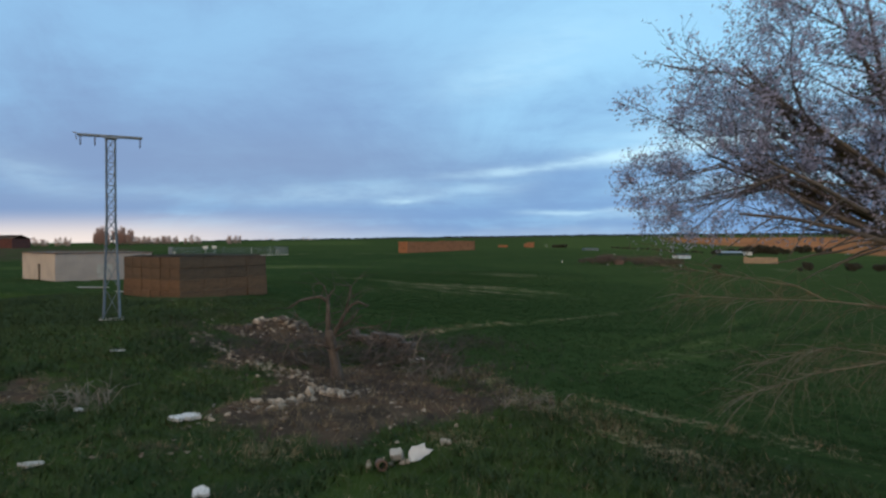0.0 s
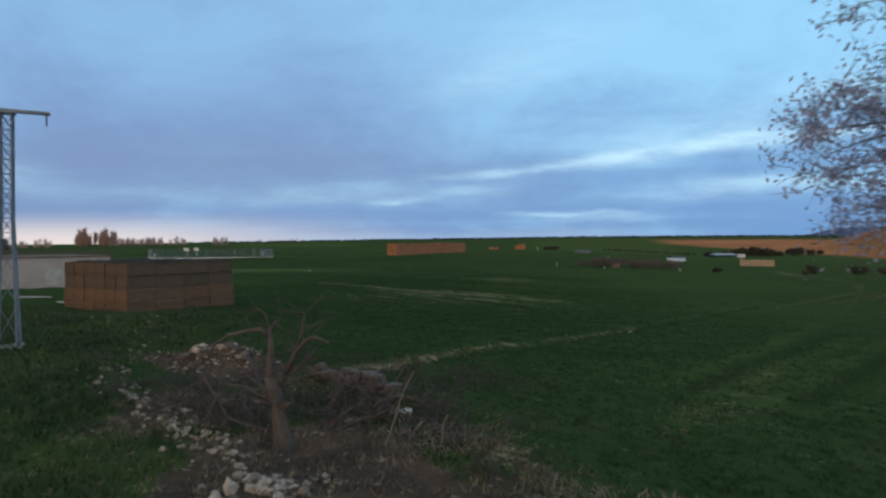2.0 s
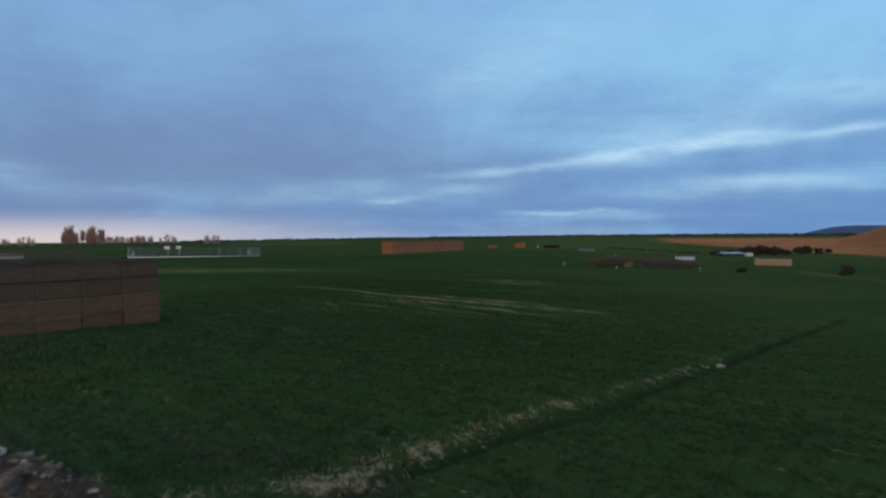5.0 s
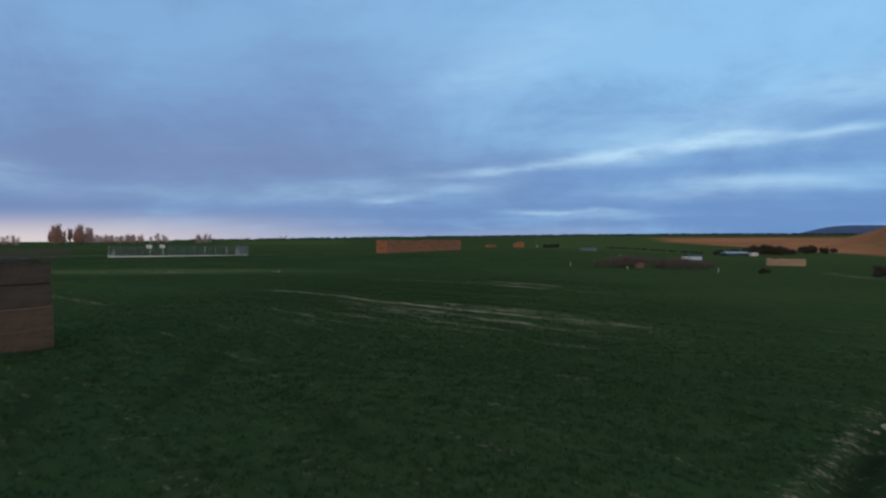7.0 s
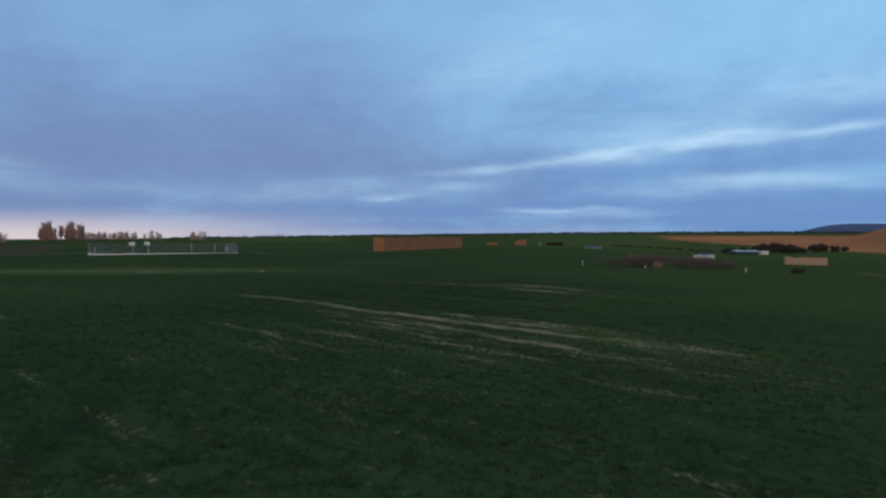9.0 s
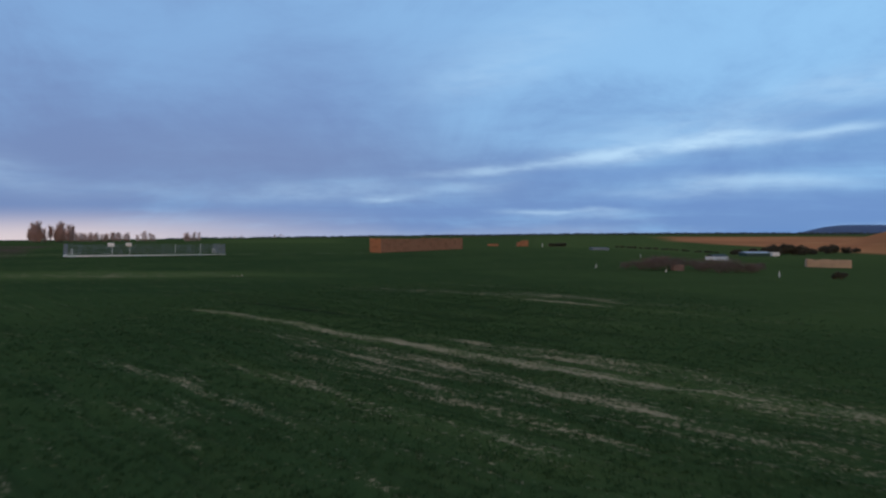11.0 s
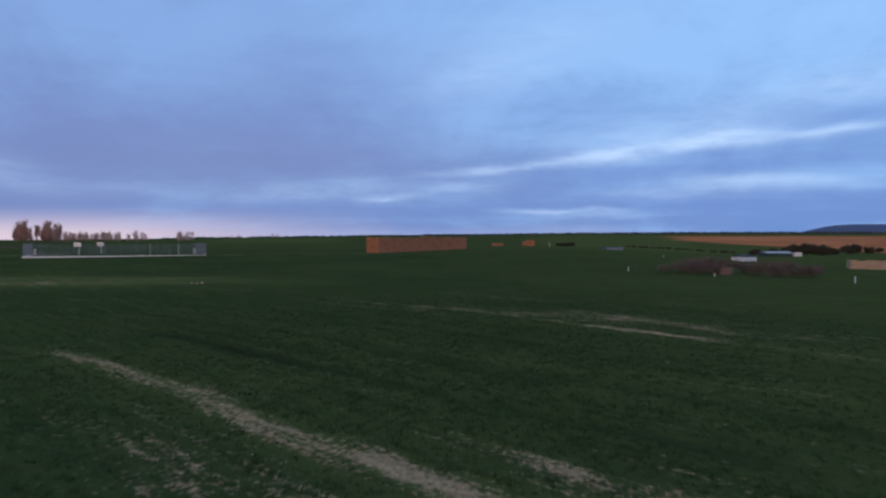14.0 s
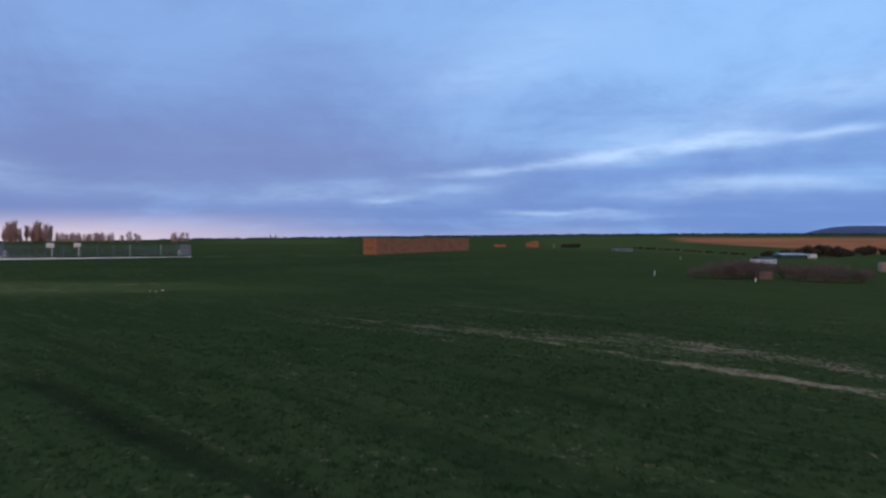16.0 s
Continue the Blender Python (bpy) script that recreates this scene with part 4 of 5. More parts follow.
scatter(scrub, [(41.2, 177.2, 0.5), (43.9, 176.3, 0.75), (46.5, 175.4, 0.9), (48.8, 178.1, 1.0), (51.5, 179.9, 0.85), (55.0, 182.6, 0.9), (56.8, 176.3, 0.75), (59.5, 174.5, 0.9), (62.2, 176.3, 0.95), (64.9, 178.1, 0.75), (67.6, 177.2, 0.8), (70.7, 180.8, 0.7), (49.2, 184.4, 0.8), (59.1, 183.5, 0.9)])
darkbush = [bush("round_bush", 3.4, 2.4, 110 + k, 1800, EVERGREEN, "dark round bush beside the dirt track", "track bushes", (0.35, 0.08)) for k in range(2)]
scatter(darkbush, [(88.7, 146.0, 0.95), (94.0, 137.5, 0.95), (71.1, 155.5, 0.6), (108, 148, 0.85), (84, 141, 0.4)])


def big_tree(x, y):
    """Spreading roadside tree with mauve buds; limbs reach out over the field, with pale bare boughs below."""
    rng = random.Random(7)
    z = gz(x, y)
    thing = base("spreading_tree", x, y, z, 0, "broad spreading tree with mauve spring buds and bare lower boughs", "tree")
    wood, thin, pale = bmesh.new(), bmesh.new(), None
    tips = []
    tube(wood, [Vector((0, 0, -0.9)), Vector((0, 0, -0.4)), Vector((0.05, 0, 1.2)), Vector((-0.05, 0.1, 2.6)), Vector((0, 0, 3.6))], [0.56, 0.48, 0.38, 0.34, 0.30], 9)

    def grow(bm, p, d, long, r, depth, lift, buds):
        points, radii = [p.copy()], [r]
        n = 5 if depth < 2 else 4
        q = p.copy()
        for k in range(n):
            if math.sqrt(q.x * q.x + q.y * q.y + (q.z - 6.2) ** 2) > 8.15 + rng.gauss(0, 0.4) and k:
                break
            d = (d + Vector((rng.gauss(0, 0.11), rng.gauss(0, 0.11), rng.gauss(0, 0.09) + lift))).normalized()
            q = q + d * long / n
            points.append(q.copy())
            radii.append(r * (1 - 0.72 * (k + 1) / n))
        n = len(points) - 1
        tube(bm if depth < 2 else (thin if buds else pale), points, radii, 6 if depth < 1 else 4 if depth < 2 else 3)
        if depth >= 3 and buds:
            tips.extend((points[k], points[k + 1]) for k in range(n))
        if depth >= 4 or (depth >= 1 and buds and q.z < 5.0) or math.sqrt(q.x * q.x + q.y * q.y + (q.z - 6.2) ** 2) > 8.6:
            return
        for k in range((7, 6, 5, 3)[depth]):
            s = rng.uniform(0.22, 1.0)
            i = min(n - 1, int(s * n))
            at = points[i].lerp(points[i + 1], s * n - i)
            w = (points[i + 1] - points[i]).normalized()
            side = w.cross(Vector((rng.gauss(0, 1), rng.gauss(0, 1), rng.gauss(0, 0.7)))).normalized()
            grow(bm, at, (w * 0.8 + side * rng.uniform(0.45, 0.9)).normalized(), long * (0.40, 0.50, 0.5, 0.55)[depth] * rng.uniform(0.7, 1.15), max(radii[i] * 0.55, 0.006), depth + 1, lift * 0.6, buds)

    # azimuth from the trunk (0 = +x), rise in degrees, length, start height
    for az, rise, long, h in ((180, 24, 6.4, 4.2), (196, 30, 6.6, 4.2), (163, 33, 6.6, 4.2), (176, 45, 7.4, 4.4), (210, 48, 7.2, 4.4), (150, 50, 7.2, 4.4), (185, 62, 7.8, 4.6), (190, 17, 6.0, 4.5),
                              (168, 18, 6.2, 4.6), (188, 52, 7.4, 4.5), (120, 40, 6.5, 4.0), (60, 40, 6.0, 4.0), (0, 35, 6.0, 4.0), (300, 42, 6.0, 4.0), (250, 40, 6.5, 4.0), (40, 70, 7.0, 4.0)):
        a, e = radians(az), radians(rise)
        limb = bmesh.new()
        grow(limb, Vector((0, 0, h)), Vector((math.cos(a) * math.cos(e), math.sin(a) * math.cos(e), math.sin(e))), long, 0.095, 0, -0.01, True)
        part("limb", limb, BOUGH, thing, "", True)
    # old leaders with clumps of olive leaf, high in the crown
    clumps = []
    for way in (((0, 0, 3.6), (-1.2, -0.1, 6.0), (-2.6, -0.3, 8.2), (-3.6, -0.3, 10.4)), ((-0.8, 0, 5.2), (-2.2, 0.3, 6.6), (-4.2, 0.4, 7.9), (-5.4, 0.3, 9.2)), ((0, 0, 3.9), (-1.4, 0.6, 5.2), (-3.2, 0.9, 6.2), (-5.0, 1.0, 6.9)), ((-0.4, 0, 4.6), (-0.9, -0.6, 7.2), (-1.2, -0.9, 9.8))):
        points = [Vector(q) for q in way]
        limb = bmesh.new()
        tube(limb, points, [0.12 * (1 - 0.75 * k / (len(points) - 1)) for k in range(len(points))], 7)
        part("limb", limb, BARK, thing, "thick olive-grey leader", True)
        for p, q in zip(points[1:], points[2:]):
            clumps.extend((p.lerp(q, rng.random()), rng.uniform(0.3, 1.0)) for _ in range(5))

    def clump(r):
        p, size = r.choice(clumps)
        return p, size

    verts, faces = spray(rng, clump, 5500, (0.10, 0.028), 0.30, -0.2)
    moss = tagged(new("olive_foliage", mesh_of("olive_foliage", verts, faces, OLIVE)), kind="stuff")
    moss.parent = thing
    moss["label"] = "dull olive leaf clumps along the leaders"
    # two forked bare boughs hanging clear of the crown, and one drooping lower down
    for way, r in ((((0, 0, 3.1), (-1.6, 0.1, 3.5), (-3.6, 0.0, 3.72), (-5.2, 0.1, 3.75), (-7.0, 0.0, 3.85)), 0.026), (((-3.6, 0, 3.72), (-4.2, 0.1, 4.05), (-5.8, 0.0, 4.3), (-7.2, 0.2, 4.5)), 0.018),
                   (((0, 0, 2.4), (-2.0, -0.4, 2.5), (-4.2, -0.6, 2.2), (-5.9, -0.6, 1.65)), 0.024), (((-2.0, -0.4, 2.5), (-3.6, -0.2, 2.7), (-5.4, -0.3, 2.35)), 0.015)):
        pale = bmesh.new()
        points = [Vector(q) for q in way]
        tube(pale, points, [r * (1 - 0.8 * k / (len(points) - 1)) for k in range(len(points))], 6)
        haze = bmesh.new()
        for k in range(75):
            i = rng.randrange(0, len(points) - 1)
            at = points[i].lerp(points[i + 1], rng.random())
            d = Vector((rng.uniform(-1.0, 0.15), rng.gauss(0, 0.55), rng.gauss(-0.25, 0.45))).normalized()
            s = rng.uniform(0.5, 1.7)
            mid = at + d * s * 0.5 + Vector((0, 0, 0.04))
            tube(haze, [at, mid, at + d * s + Vector((-0.1, 0, -0.22 * s))], [0.0060, 0.0045, 0.0020], 3)
            for _ in range(3):
                e = Vector((rng.uniform(-0.9, 0.2), rng.gauss(0, 0.6), rng.gauss(-0.3, 0.5))) * s * 0.35
                tube(haze, [mid, mid + e * 0.5, mid + e], [0.0038, 0.0030, 0.0018], 3)
        tagged(part("twig_haze", haze, HAZE, thing, "fine olive-brown hanging twigs"), kind="stuff")
        for k in range(16):
            i = rng.randrange(1, len(points) - 1) if len(points) > 3 else 1
            at = points[i].lerp(points[i + 1], rng.random())
            along = (points[i + 1] - points[i]).normalized()
            d = (along + Vector((0, rng.gauss(0, 0.5), rng.gauss(0.05, 0.4)))).normalized()
            s = rng.uniform(0.4, 1.2)
            tube(pale, [at, at + d * s * 0.5, at + (d + Vector((0, 0, -0.15))) * s], [0.010, 0.007, 0.003], 3)
        part("lower_bough", pale, PALETWIG, thing, "pale bare lower bough")
    part("trunk", wood, BOUGH, thing, "", True)
    tagged(part("twig_mass", thin, FINETWIG, thing, "fine brown twigs"), kind="stuff")

    def line(r):
        p, q = r.choice(tips)
        return p.lerp(q, r.random()), 1.0

    verts, faces = spray(rng, line, 40000, (0.092, 0.022), 0.085, -0.6)
    crown = tagged(new("bud_foliage", mesh_of("bud_foliage", verts, faces, BUD)), kind="stuff")
    crown.parent = thing
    crown["label"] = "mauve grey buds and young leaves"
    for ob in thing.children:
        ob.location.z = 0.45
    thing.scale = (0.9, 0.9, 0.9)
    return thing


big_tree(11.1, 12.15)


def dead_tree(x, y):
    """Old pollarded tree: leaning thick trunk, few broken limbs, curled shoots."""
    rng = random.Random(12)
    z = gz(x, y)
    thing = base("dead_tree", x, y, z, 0, "old grey pollarded tree with broken limbs on bare soil", "tree")
    trunk = [Vector(p) for p in ((0.20, 0, -0.30), (0.15, 0, 0.10), (0.05, 0.03, 0.55), (-0.05, 0.03, 1.05), (-0.12, 0.0, 1.45), (-0.15, 0.0, 1.72))]
    bm = bmesh.new()
    tube(bm, trunk, [0.33, 0.24, 0.19, 0.18, 0.195, 0.16], 11)
    for v in bm.verts:
        v.co += Vector((noise.noise(v.co * 3.1), noise.noise(v.co * 3.1 + Vector((7, 0, 0))), 0)) * 0.045
    part("trunk", bm, DEADWOOD, thing, "", True)
    limbs = [
        ([(-0.14, 0, 1.45), (-0.20, 0.05, 2.0), (-0.20, 0.08, 2.5), (-0.22, 0.1, 3.0)], 0.100),
        ([(-0.20, 0.1, 2.72), (-0.45, 0.08, 2.93), (-0.70, 0.05, 2.90), (-1.20, 0.0, 2.80), (-1.60, -0.1, 2.52)], 0.062),
        ([(-0.22, 0.1, 2.92), (-0.34, 0.1, 3.32), (-0.50, 0.1, 3.44), (-0.78, 0.1, 3.30)], 0.020),
        ([(-0.20, 0.1, 2.85), (-0.10, 0.15, 3.08), (0.04, 0.15, 3.20)], 0.042),
        ([(-0.05, 0, 1.45), (0.25, 0.05, 1.95), (0.45, 0.08, 2.40)], 0.080),
        ([(0.43, 0.08, 2.35), (0.57, 0.1, 2.85), (0.65, 0.1, 3.30)], 0.044),
        ([(0.18, 0.03, 1.82), (0.45, 0.0, 2.35), (0.70, -0.03, 2.65), (0.95, -0.05, 2.76), (1.28, -0.1, 2.60)], 0.062),
        ([(0.28, 0.05, 1.80), (0.72, 0.2, 2.15), (0.88, 0.3, 2.45)], 0.036),
        ([(-0.12, 0, 1.15), (-0.40, -0.1, 1.30), (-0.72, -0.2, 1.55), (-1.2, -0.3, 1.65)], 0.05),
        ([(-0.05, -0.05, 1.0), (-0.30, -0.22, 1.18), (-0.52, -0.3, 1.22)], 0.055),
        ([(0.02, 0, 0.95), (0.28, -0.18, 1.12), (0.46, -0.25, 1.18)], 0.065),
        ([(0.0, 0.1, 1.4), (0.6, 0.4, 1.7), (1.3, 0.5, 1.75), (1.9, 0.4, 1.45)], 0.035),
    ]
    for points, r in limbs:
        bm = bmesh.new()
        points = [Vector(p) for p in points]
        tube(bm, points, [1.15 * r * (1 - 0.5 * k / (len(points) - 1)) for k in range(len(points))], 8)
        for v in bm.verts:
            v.co += Vector((noise.noise(v.co * 4.3), noise.noise(v.co * 4.3 + Vector((5, 0, 0))), noise.noise(v.co * 4.3 + Vector((0, 9, 0))))) * 0.35 * r
        part("limb", bm, DEADWOOD, thing, "", True)
    for k in range(64):
        bm = bmesh.new()
        points, r = rng.choice(limbs)
        i = rng.randrange(1, len(points))
        p = Vector(points[i])
        d = Vector((rng.gauss(0, 1), rng.gauss(0, 0.8), rng.gauss(0.3, 0.6))).normalized()
        q = p + d * rng.uniform(0.3, 0.7)
        e = q + (d + Vector((0, 0, rng.uniform(-0.9, 0.5)))).normalized() * rng.uniform(0.3, 0.8)
        tube(bm, [p, q, e], [0.016, 0.010, 0.004], 3)
        part("shoot", bm, TWIG, thing)
    return thing


dead_tree(-4.00, 21.80)


def brush(x, y, wide, count, seed, mat, label, high=0.5, long=1.6):
    """A tangle of cut or dead canes lying and standing on the ground."""
    rng = random.Random(seed)
    thing = base("brush_pile", x, y, gz(x, y), 0, label, "brushwood", "brushwood")
    bm = bmesh.new()
    for k in range(count):
        a, r = rng.uniform(0, 6.28), wide * math.sqrt(rng.random())
        px, py = r * math.cos(a), r * math.sin(a)
        p = Vector((px, py, gz(x + px, y + py) - gz(x, y) - 0.03))
        d = Vector((rng.gauss(0, 1), rng.gauss(0, 1), rng.uniform(0.1, high * 2))).normalized()
        s = long * rng.uniform(0.4, 1.0)
        q = p + d * s * 0.5 + Vector((0, 0, 0.05))
        e = q + Vector((d.x, d.y, d.z * rng.uniform(-0.6, 0.6))).normalized() * s * 0.5
        t = rng.uniform(0.006, 0.02)
        tube(bm, [p, q, e], [t, t * 0.8, t * 0.3], 3)
    tagged(part("cane_tangle", bm, mat, thing), kind="stuff")
    return thing


brush(-1.6, 25.2, 1.9, 120, 1, DEADWOOD, "tangle of grey dead branches on the ground", 0.35, 2.0)
brush(-6.8, 26.5, 2.8, 150, 2, TWIG, "dark heap of thin cut branches on rubble", 0.4, 1.8)
brush(-0.2, 22.5, 1.2, 130, 3, PALETWIG, "dry standing weed stalks at the field edge", 1.2, 0.8)
brush(-0.4, 28.5, 1.6, 80, 4, TWIG, "thin leafless weeds along the field margin", 1.3, 0.9)
brush(-10.1, 16.6, 0.8, 70, 5, PALETWIG, "pale dry skeleton of a weed bush on grass", 1.3, 1.2)
brush(-4.0, 25.0, 2.2, 110, 6, TWIG, "fallen dark twigs under the dead tree", 0.3, 1.6)
brush(2.6, 18.2, 1.1, 130, 8, PALETWIG, "dry dead weed stems in a strip", 0.9, 0.6)
brush(-1.5, 19.0, 1.8, 120, 9, TWIG, "dead brown weeds on bare earth", 0.7, 0.7)


def pole(x, y, top, r, lean, label, name="stick", mat=PALETWIG):
    thing = base(name, x, y, gz(x, y), 0, label, "stick")
    bm = bmesh.new()
    points = [Vector((lean[0] * s + 0.04 * math.sin(7 * s), lean[1] * s, top * s - 0.15 * (s == 0))) for s in (0, 0.35, 0.7, 1.0)]
    tube(bm, points, [r, r * 0.9, r * 0.7, r * 0.4], 6)
    part("shaft", bm, mat, thing)
    return thing


pole(-1.4, 22.2, 1.9, 0.022, (0.75, 0.1), "thin pale cane leaning out of the ground")
pole(0.0, 21.9, 0.9, 0.018, (0.25, 0.0), "short pale cane stuck in soil")
pole(-0.2, 25.5, 1.2, 0.02, (-0.2, 0.3), "thin bare sapling by the rubble wall", mat=TWIG)


# ---- rubble ----
def stone_mesh(seed, size=1.0, flat=0.7):
    rng = random.Random(seed)
    bm = bmesh.new()
    bmesh.ops.create_icosphere(bm, subdivisions=1, radius=0.5)
    for v in bm.verts:
        v.co *= rng.uniform(0.60, 1.18)
        v.co.z *= flat
    me = bpy.data.meshes.new("stone")
    bm.to_mesh(me)
    bm.free()
    me.materials.append(STONE)
    return me


STONES = [stone_mesh(k, flat=0.50 + 0.05 * k) for k in range(11)]
rng = random.Random(91)


def stone(x, y, s, label, group="rubble stones"):
    ob = new("stone", rng.choice(STONES))
    ob.matrix_world = pose(x, y, gz(x, y) + 0.10 * s, rng.uniform(-20, 20), rng.uniform(-20, 20), rng.uniform(0, 360)) @ Matrix.Diagonal((s * rng.uniform(0.8, 1.3), s, s, 1))
    return tagged(ob, label, "stone", group)


def stone_line(points, count, wide, low, top, label):
    for k in range(count):
        s = rng.random() * (len(points) - 1)
        i = int(s)
        a, b, t = points[i], points[i + 1], s - i
        stone(a[0] + (b[0] - a[0]) * t + rng.gauss(0, wide), a[1] + (b[1] - a[1]) * t + rng.gauss(0, wide), rng.uniform(low, top) * rng.uniform(0.6, 1.0), label)


stone_line([(-10.6, 27.0), (-7.7, 23.7), (-6.0, 22.0), (-4.7, 20.8), (-4.0, 20.0)], 80, 0.38, 0.10, 0.42, "pale limestone rubble block lying on bare soil")
stone_line([(-5.0, 17.3), (-4.6, 18.8), (-3.9, 19.3), (-3.2, 19.2), (-2.7, 19.6)], 44, 0.32, 0.18, 0.54, "large pale limestone block in a loose row")
stone_line([(-6.4, 15.5), (-5.7, 16.0), (-5.1, 17.1)], 8, 0.15, 0.10, 0.32, "pale stone half sunk in grass")
stone_line([(-10.6, 31.4), (-9.4, 32.0), (-8.4, 31.6), (-7.4, 30.8)], 46, 0.50, 0.10, 0.34, "broken stone on a heap of rubble")
stone_line([(-12.8, 30.2), (-10.8, 27.4)], 9, 0.5, 0.06, 0.24, "pale stone at the edge of bare soil")
stone_line([(-14.8, 36.5), (-11.8, 32.4)], 16, 0.4, 0.08, 0.24, "pale stone along the heap's foot")
stone_line([(-20.5, 44.5), (-17, 41), (-14.5, 38)], 12, 0.6, 0.14, 0.46, "pale stone in grass by the straw stack")
stone_line([(-10.2, 29.8), (-9.0, 30.4), (-7.6, 30.2)], 26, 0.35, 0.10, 0.30, "brown stone at the foot of a rubble heap")
stone_line([(-4.8, 28.6), (-1.2, 25.9)], 16, 0.35, 0.08, 0.24, "stone fallen from an earth wall")
stone_line([(-3.5, 15.5), (0.5, 16.5)], 9, 0.7, 0.08, 0.22, "small pale stone on bare soil")
stone_line([(-2.0, 12.4), (-0.6, 13.2)], 6, 0.22, 0.16, 0.34, "white stone beside a broken slab")
stone(0.1, 14.2, 0.42, "pale block on bare sandy soil")
stone(14.1, 49.5, 0.60, "lone white stone at the ditch")
stone(13.0, 48.6, 0.22, "small stone at the ditch")
stone(-2.6, 24.3, 0.3, "small white stone by dead branches")


def block_mesh(rng, long, wide, high):
    bm = bmesh.new()
    box(bm, -long / 2, -wide / 2, -high / 2, long / 2, wide / 2, high / 2)
    bmesh.ops.subdivide_edges(bm, edges=bm.edges[:], cuts=2, use_grid_fill=True)
    for v in bm.verts:
        p = v.co
        round_off = 1 - 0.09 * ((abs(p.x) > long * 0.45) + (abs(p.y) > wide * 0.45) + (abs(p.z) > high * 0.45) - 1)
        v.co = Vector((p.x * round_off, p.y * round_off, p.z * round_off)) + Vector([rng.uniform(-0.05, 0.05) * min(1, 2.5 * high) for _ in range(3)])
    return bm


def ruined_wall(x0, y0, x1, y1, seed):
    """A slumped earth wall: big worn lumps in a row, sinking towards its ends."""
    rng = random.Random(seed)
    turn = math.degrees(math.atan2(y1 - y0, x1 - x0))
    long = math.hypot(x1 - x0, y1 - y0)
    z = gz((x0 + x1) / 2, (y0 + y1) / 2)
    thing = base("ruined_wall", x0, y0, z, turn, "slumped earth and stone wall overgrown with dry weeds", "wall")
    for course in range(3):
        at = 0.17 * (course % 2)
        while at < long:
            w, high = rng.uniform(0.24, 0.52), 0.21
            s = min(1.0, (at + w / 2) / long)
            if course < 2 or rng.random() < 0.45:
                ob = part("wall_stone", block_mesh(rng, w * 1.04, rng.uniform(0.40, 0.55), high * 1.12), WALLSTONE, thing)
                ob.matrix_local = pose(at + w / 2, rng.uniform(-0.06, 0.06), gz(x0 + (x1 - x0) * s, y0 + (y1 - y0) * s) - z - 0.06 + high * (course + 0.3), rng.uniform(-5, 5), rng.uniform(-4, 4), rng.uniform(-7, 7))
            at += w
    return thing


ruined_wall(-4.6, 28.9, -1.3, 26.1, 61)


def heap_block(x, y, size, seed):
    rng = random.Random(seed)
    ob = part("rubble_block", block_mesh(rng, size * 1.3, size, size * 0.7), STONE if seed % 5 < 2 else ADOBE)
    ob.matrix_world = pose(x, y, gz(x, y) + 0.12 * size, rng.uniform(-30, 30), rng.uniform(-30, 30), rng.uniform(0, 180))
    return tagged(ob, "large rough block of pale masonry on the rubble heap", "rubble", "rubble blocks")


for k in range(34):
    s = rng.random()
    heap_block(-10.2 + 2.9 * s + rng.gauss(0, 0.2), 31.0 + 0.9 * math.sin(math.pi * s) - 0.4 * s + rng.gauss(0, 0.45), rng.uniform(0.20, 0.44), 700 + k)


def broken_slab(x, y, turn, long, wide, thick, tilt, label, seed, mat=SLAB):
    """A snapped plate with an irregular outline."""
    rng = random.Random(seed)
    bm = bmesh.new()
    ring = []
    for k in range(12):
        a = k * 2 * math.pi / 12
        ring.append(bm.verts.new((math.cos(a) * long / 2 * rng.uniform(0.6, 1.15), math.sin(a) * wide / 2 * rng.uniform(0.55, 1.2), 0)))
    face = bm.faces.new(ring)
    up = bmesh.ops.extrude_face_region(bm, geom=[face])["geom"]
    bmesh.ops.translate(bm, vec=(0, 0, thick), verts=[v for v in up if isinstance(v, bmesh.types.BMVert)])
    bmesh.ops.recalc_face_normals(bm, faces=bm.faces[:])
    bmesh.ops.bevel(bm, geom=bm.edges[:], offset=min(0.012, thick * 0.3), segments=1, affect="EDGES")
    ob = part("broken_slab", bm, mat)
    ob.matrix_world = pose(x, y, gz(x, y) + 0.05 + abs(math.sin(radians(tilt))) * wide / 2, tilt, 0, turn)
    return tagged(ob, label, "slab", "broken slabs")


broken_slab(-6.75, 15.6, 20, 0.85, 0.5, 0.10, 3, "flat white plaster slab lying in grass", 1)
broken_slab(-0.50, 12.8, 35, 0.62, 0.40, 0.07, 68, "white broken slab propped on its edge", 2)
broken_slab(-0.95, 12.9, -30, 0.36, 0.30, 0.16, 20, "grey-white broken concrete lump", 3, CONCRETE)
broken_slab(-4.35, 10.7, 10, 0.40, 0.35, 0.08, 12, "white slab corner in rough grass", 4)
broken_slab(-1.1, 25.0, 0, 0.75, 0.4, 0.10, 8, "white slab among weeds by the wall", 5)
broken_slab(-12.7, 23.2, 10, 0.6, 0.12, 0.06, 3, "thin white slab sunk in grass", 6)
broken_slab(-9.8, 16.0, 0, 0.3, 0.2, 0.05, 4, "small white scrap in grass", 7)
broken_slab(-8.4, 12.1, 15, 0.7, 0.3, 0.06, 2, "pale concrete plate sunk in soil", 8, CONCRETE)
broken_slab(-30.4, 57.0, 10, 5.0, 1.0, 0.06, 0, "strip of pale concrete beside the hut", 9, CONCRETE)
broken_slab(-34.5, 58.5, 0, 4.0, 0.9, 0.06, 0, "weathered pale concrete strip by the hut", 12, CONCRETE)
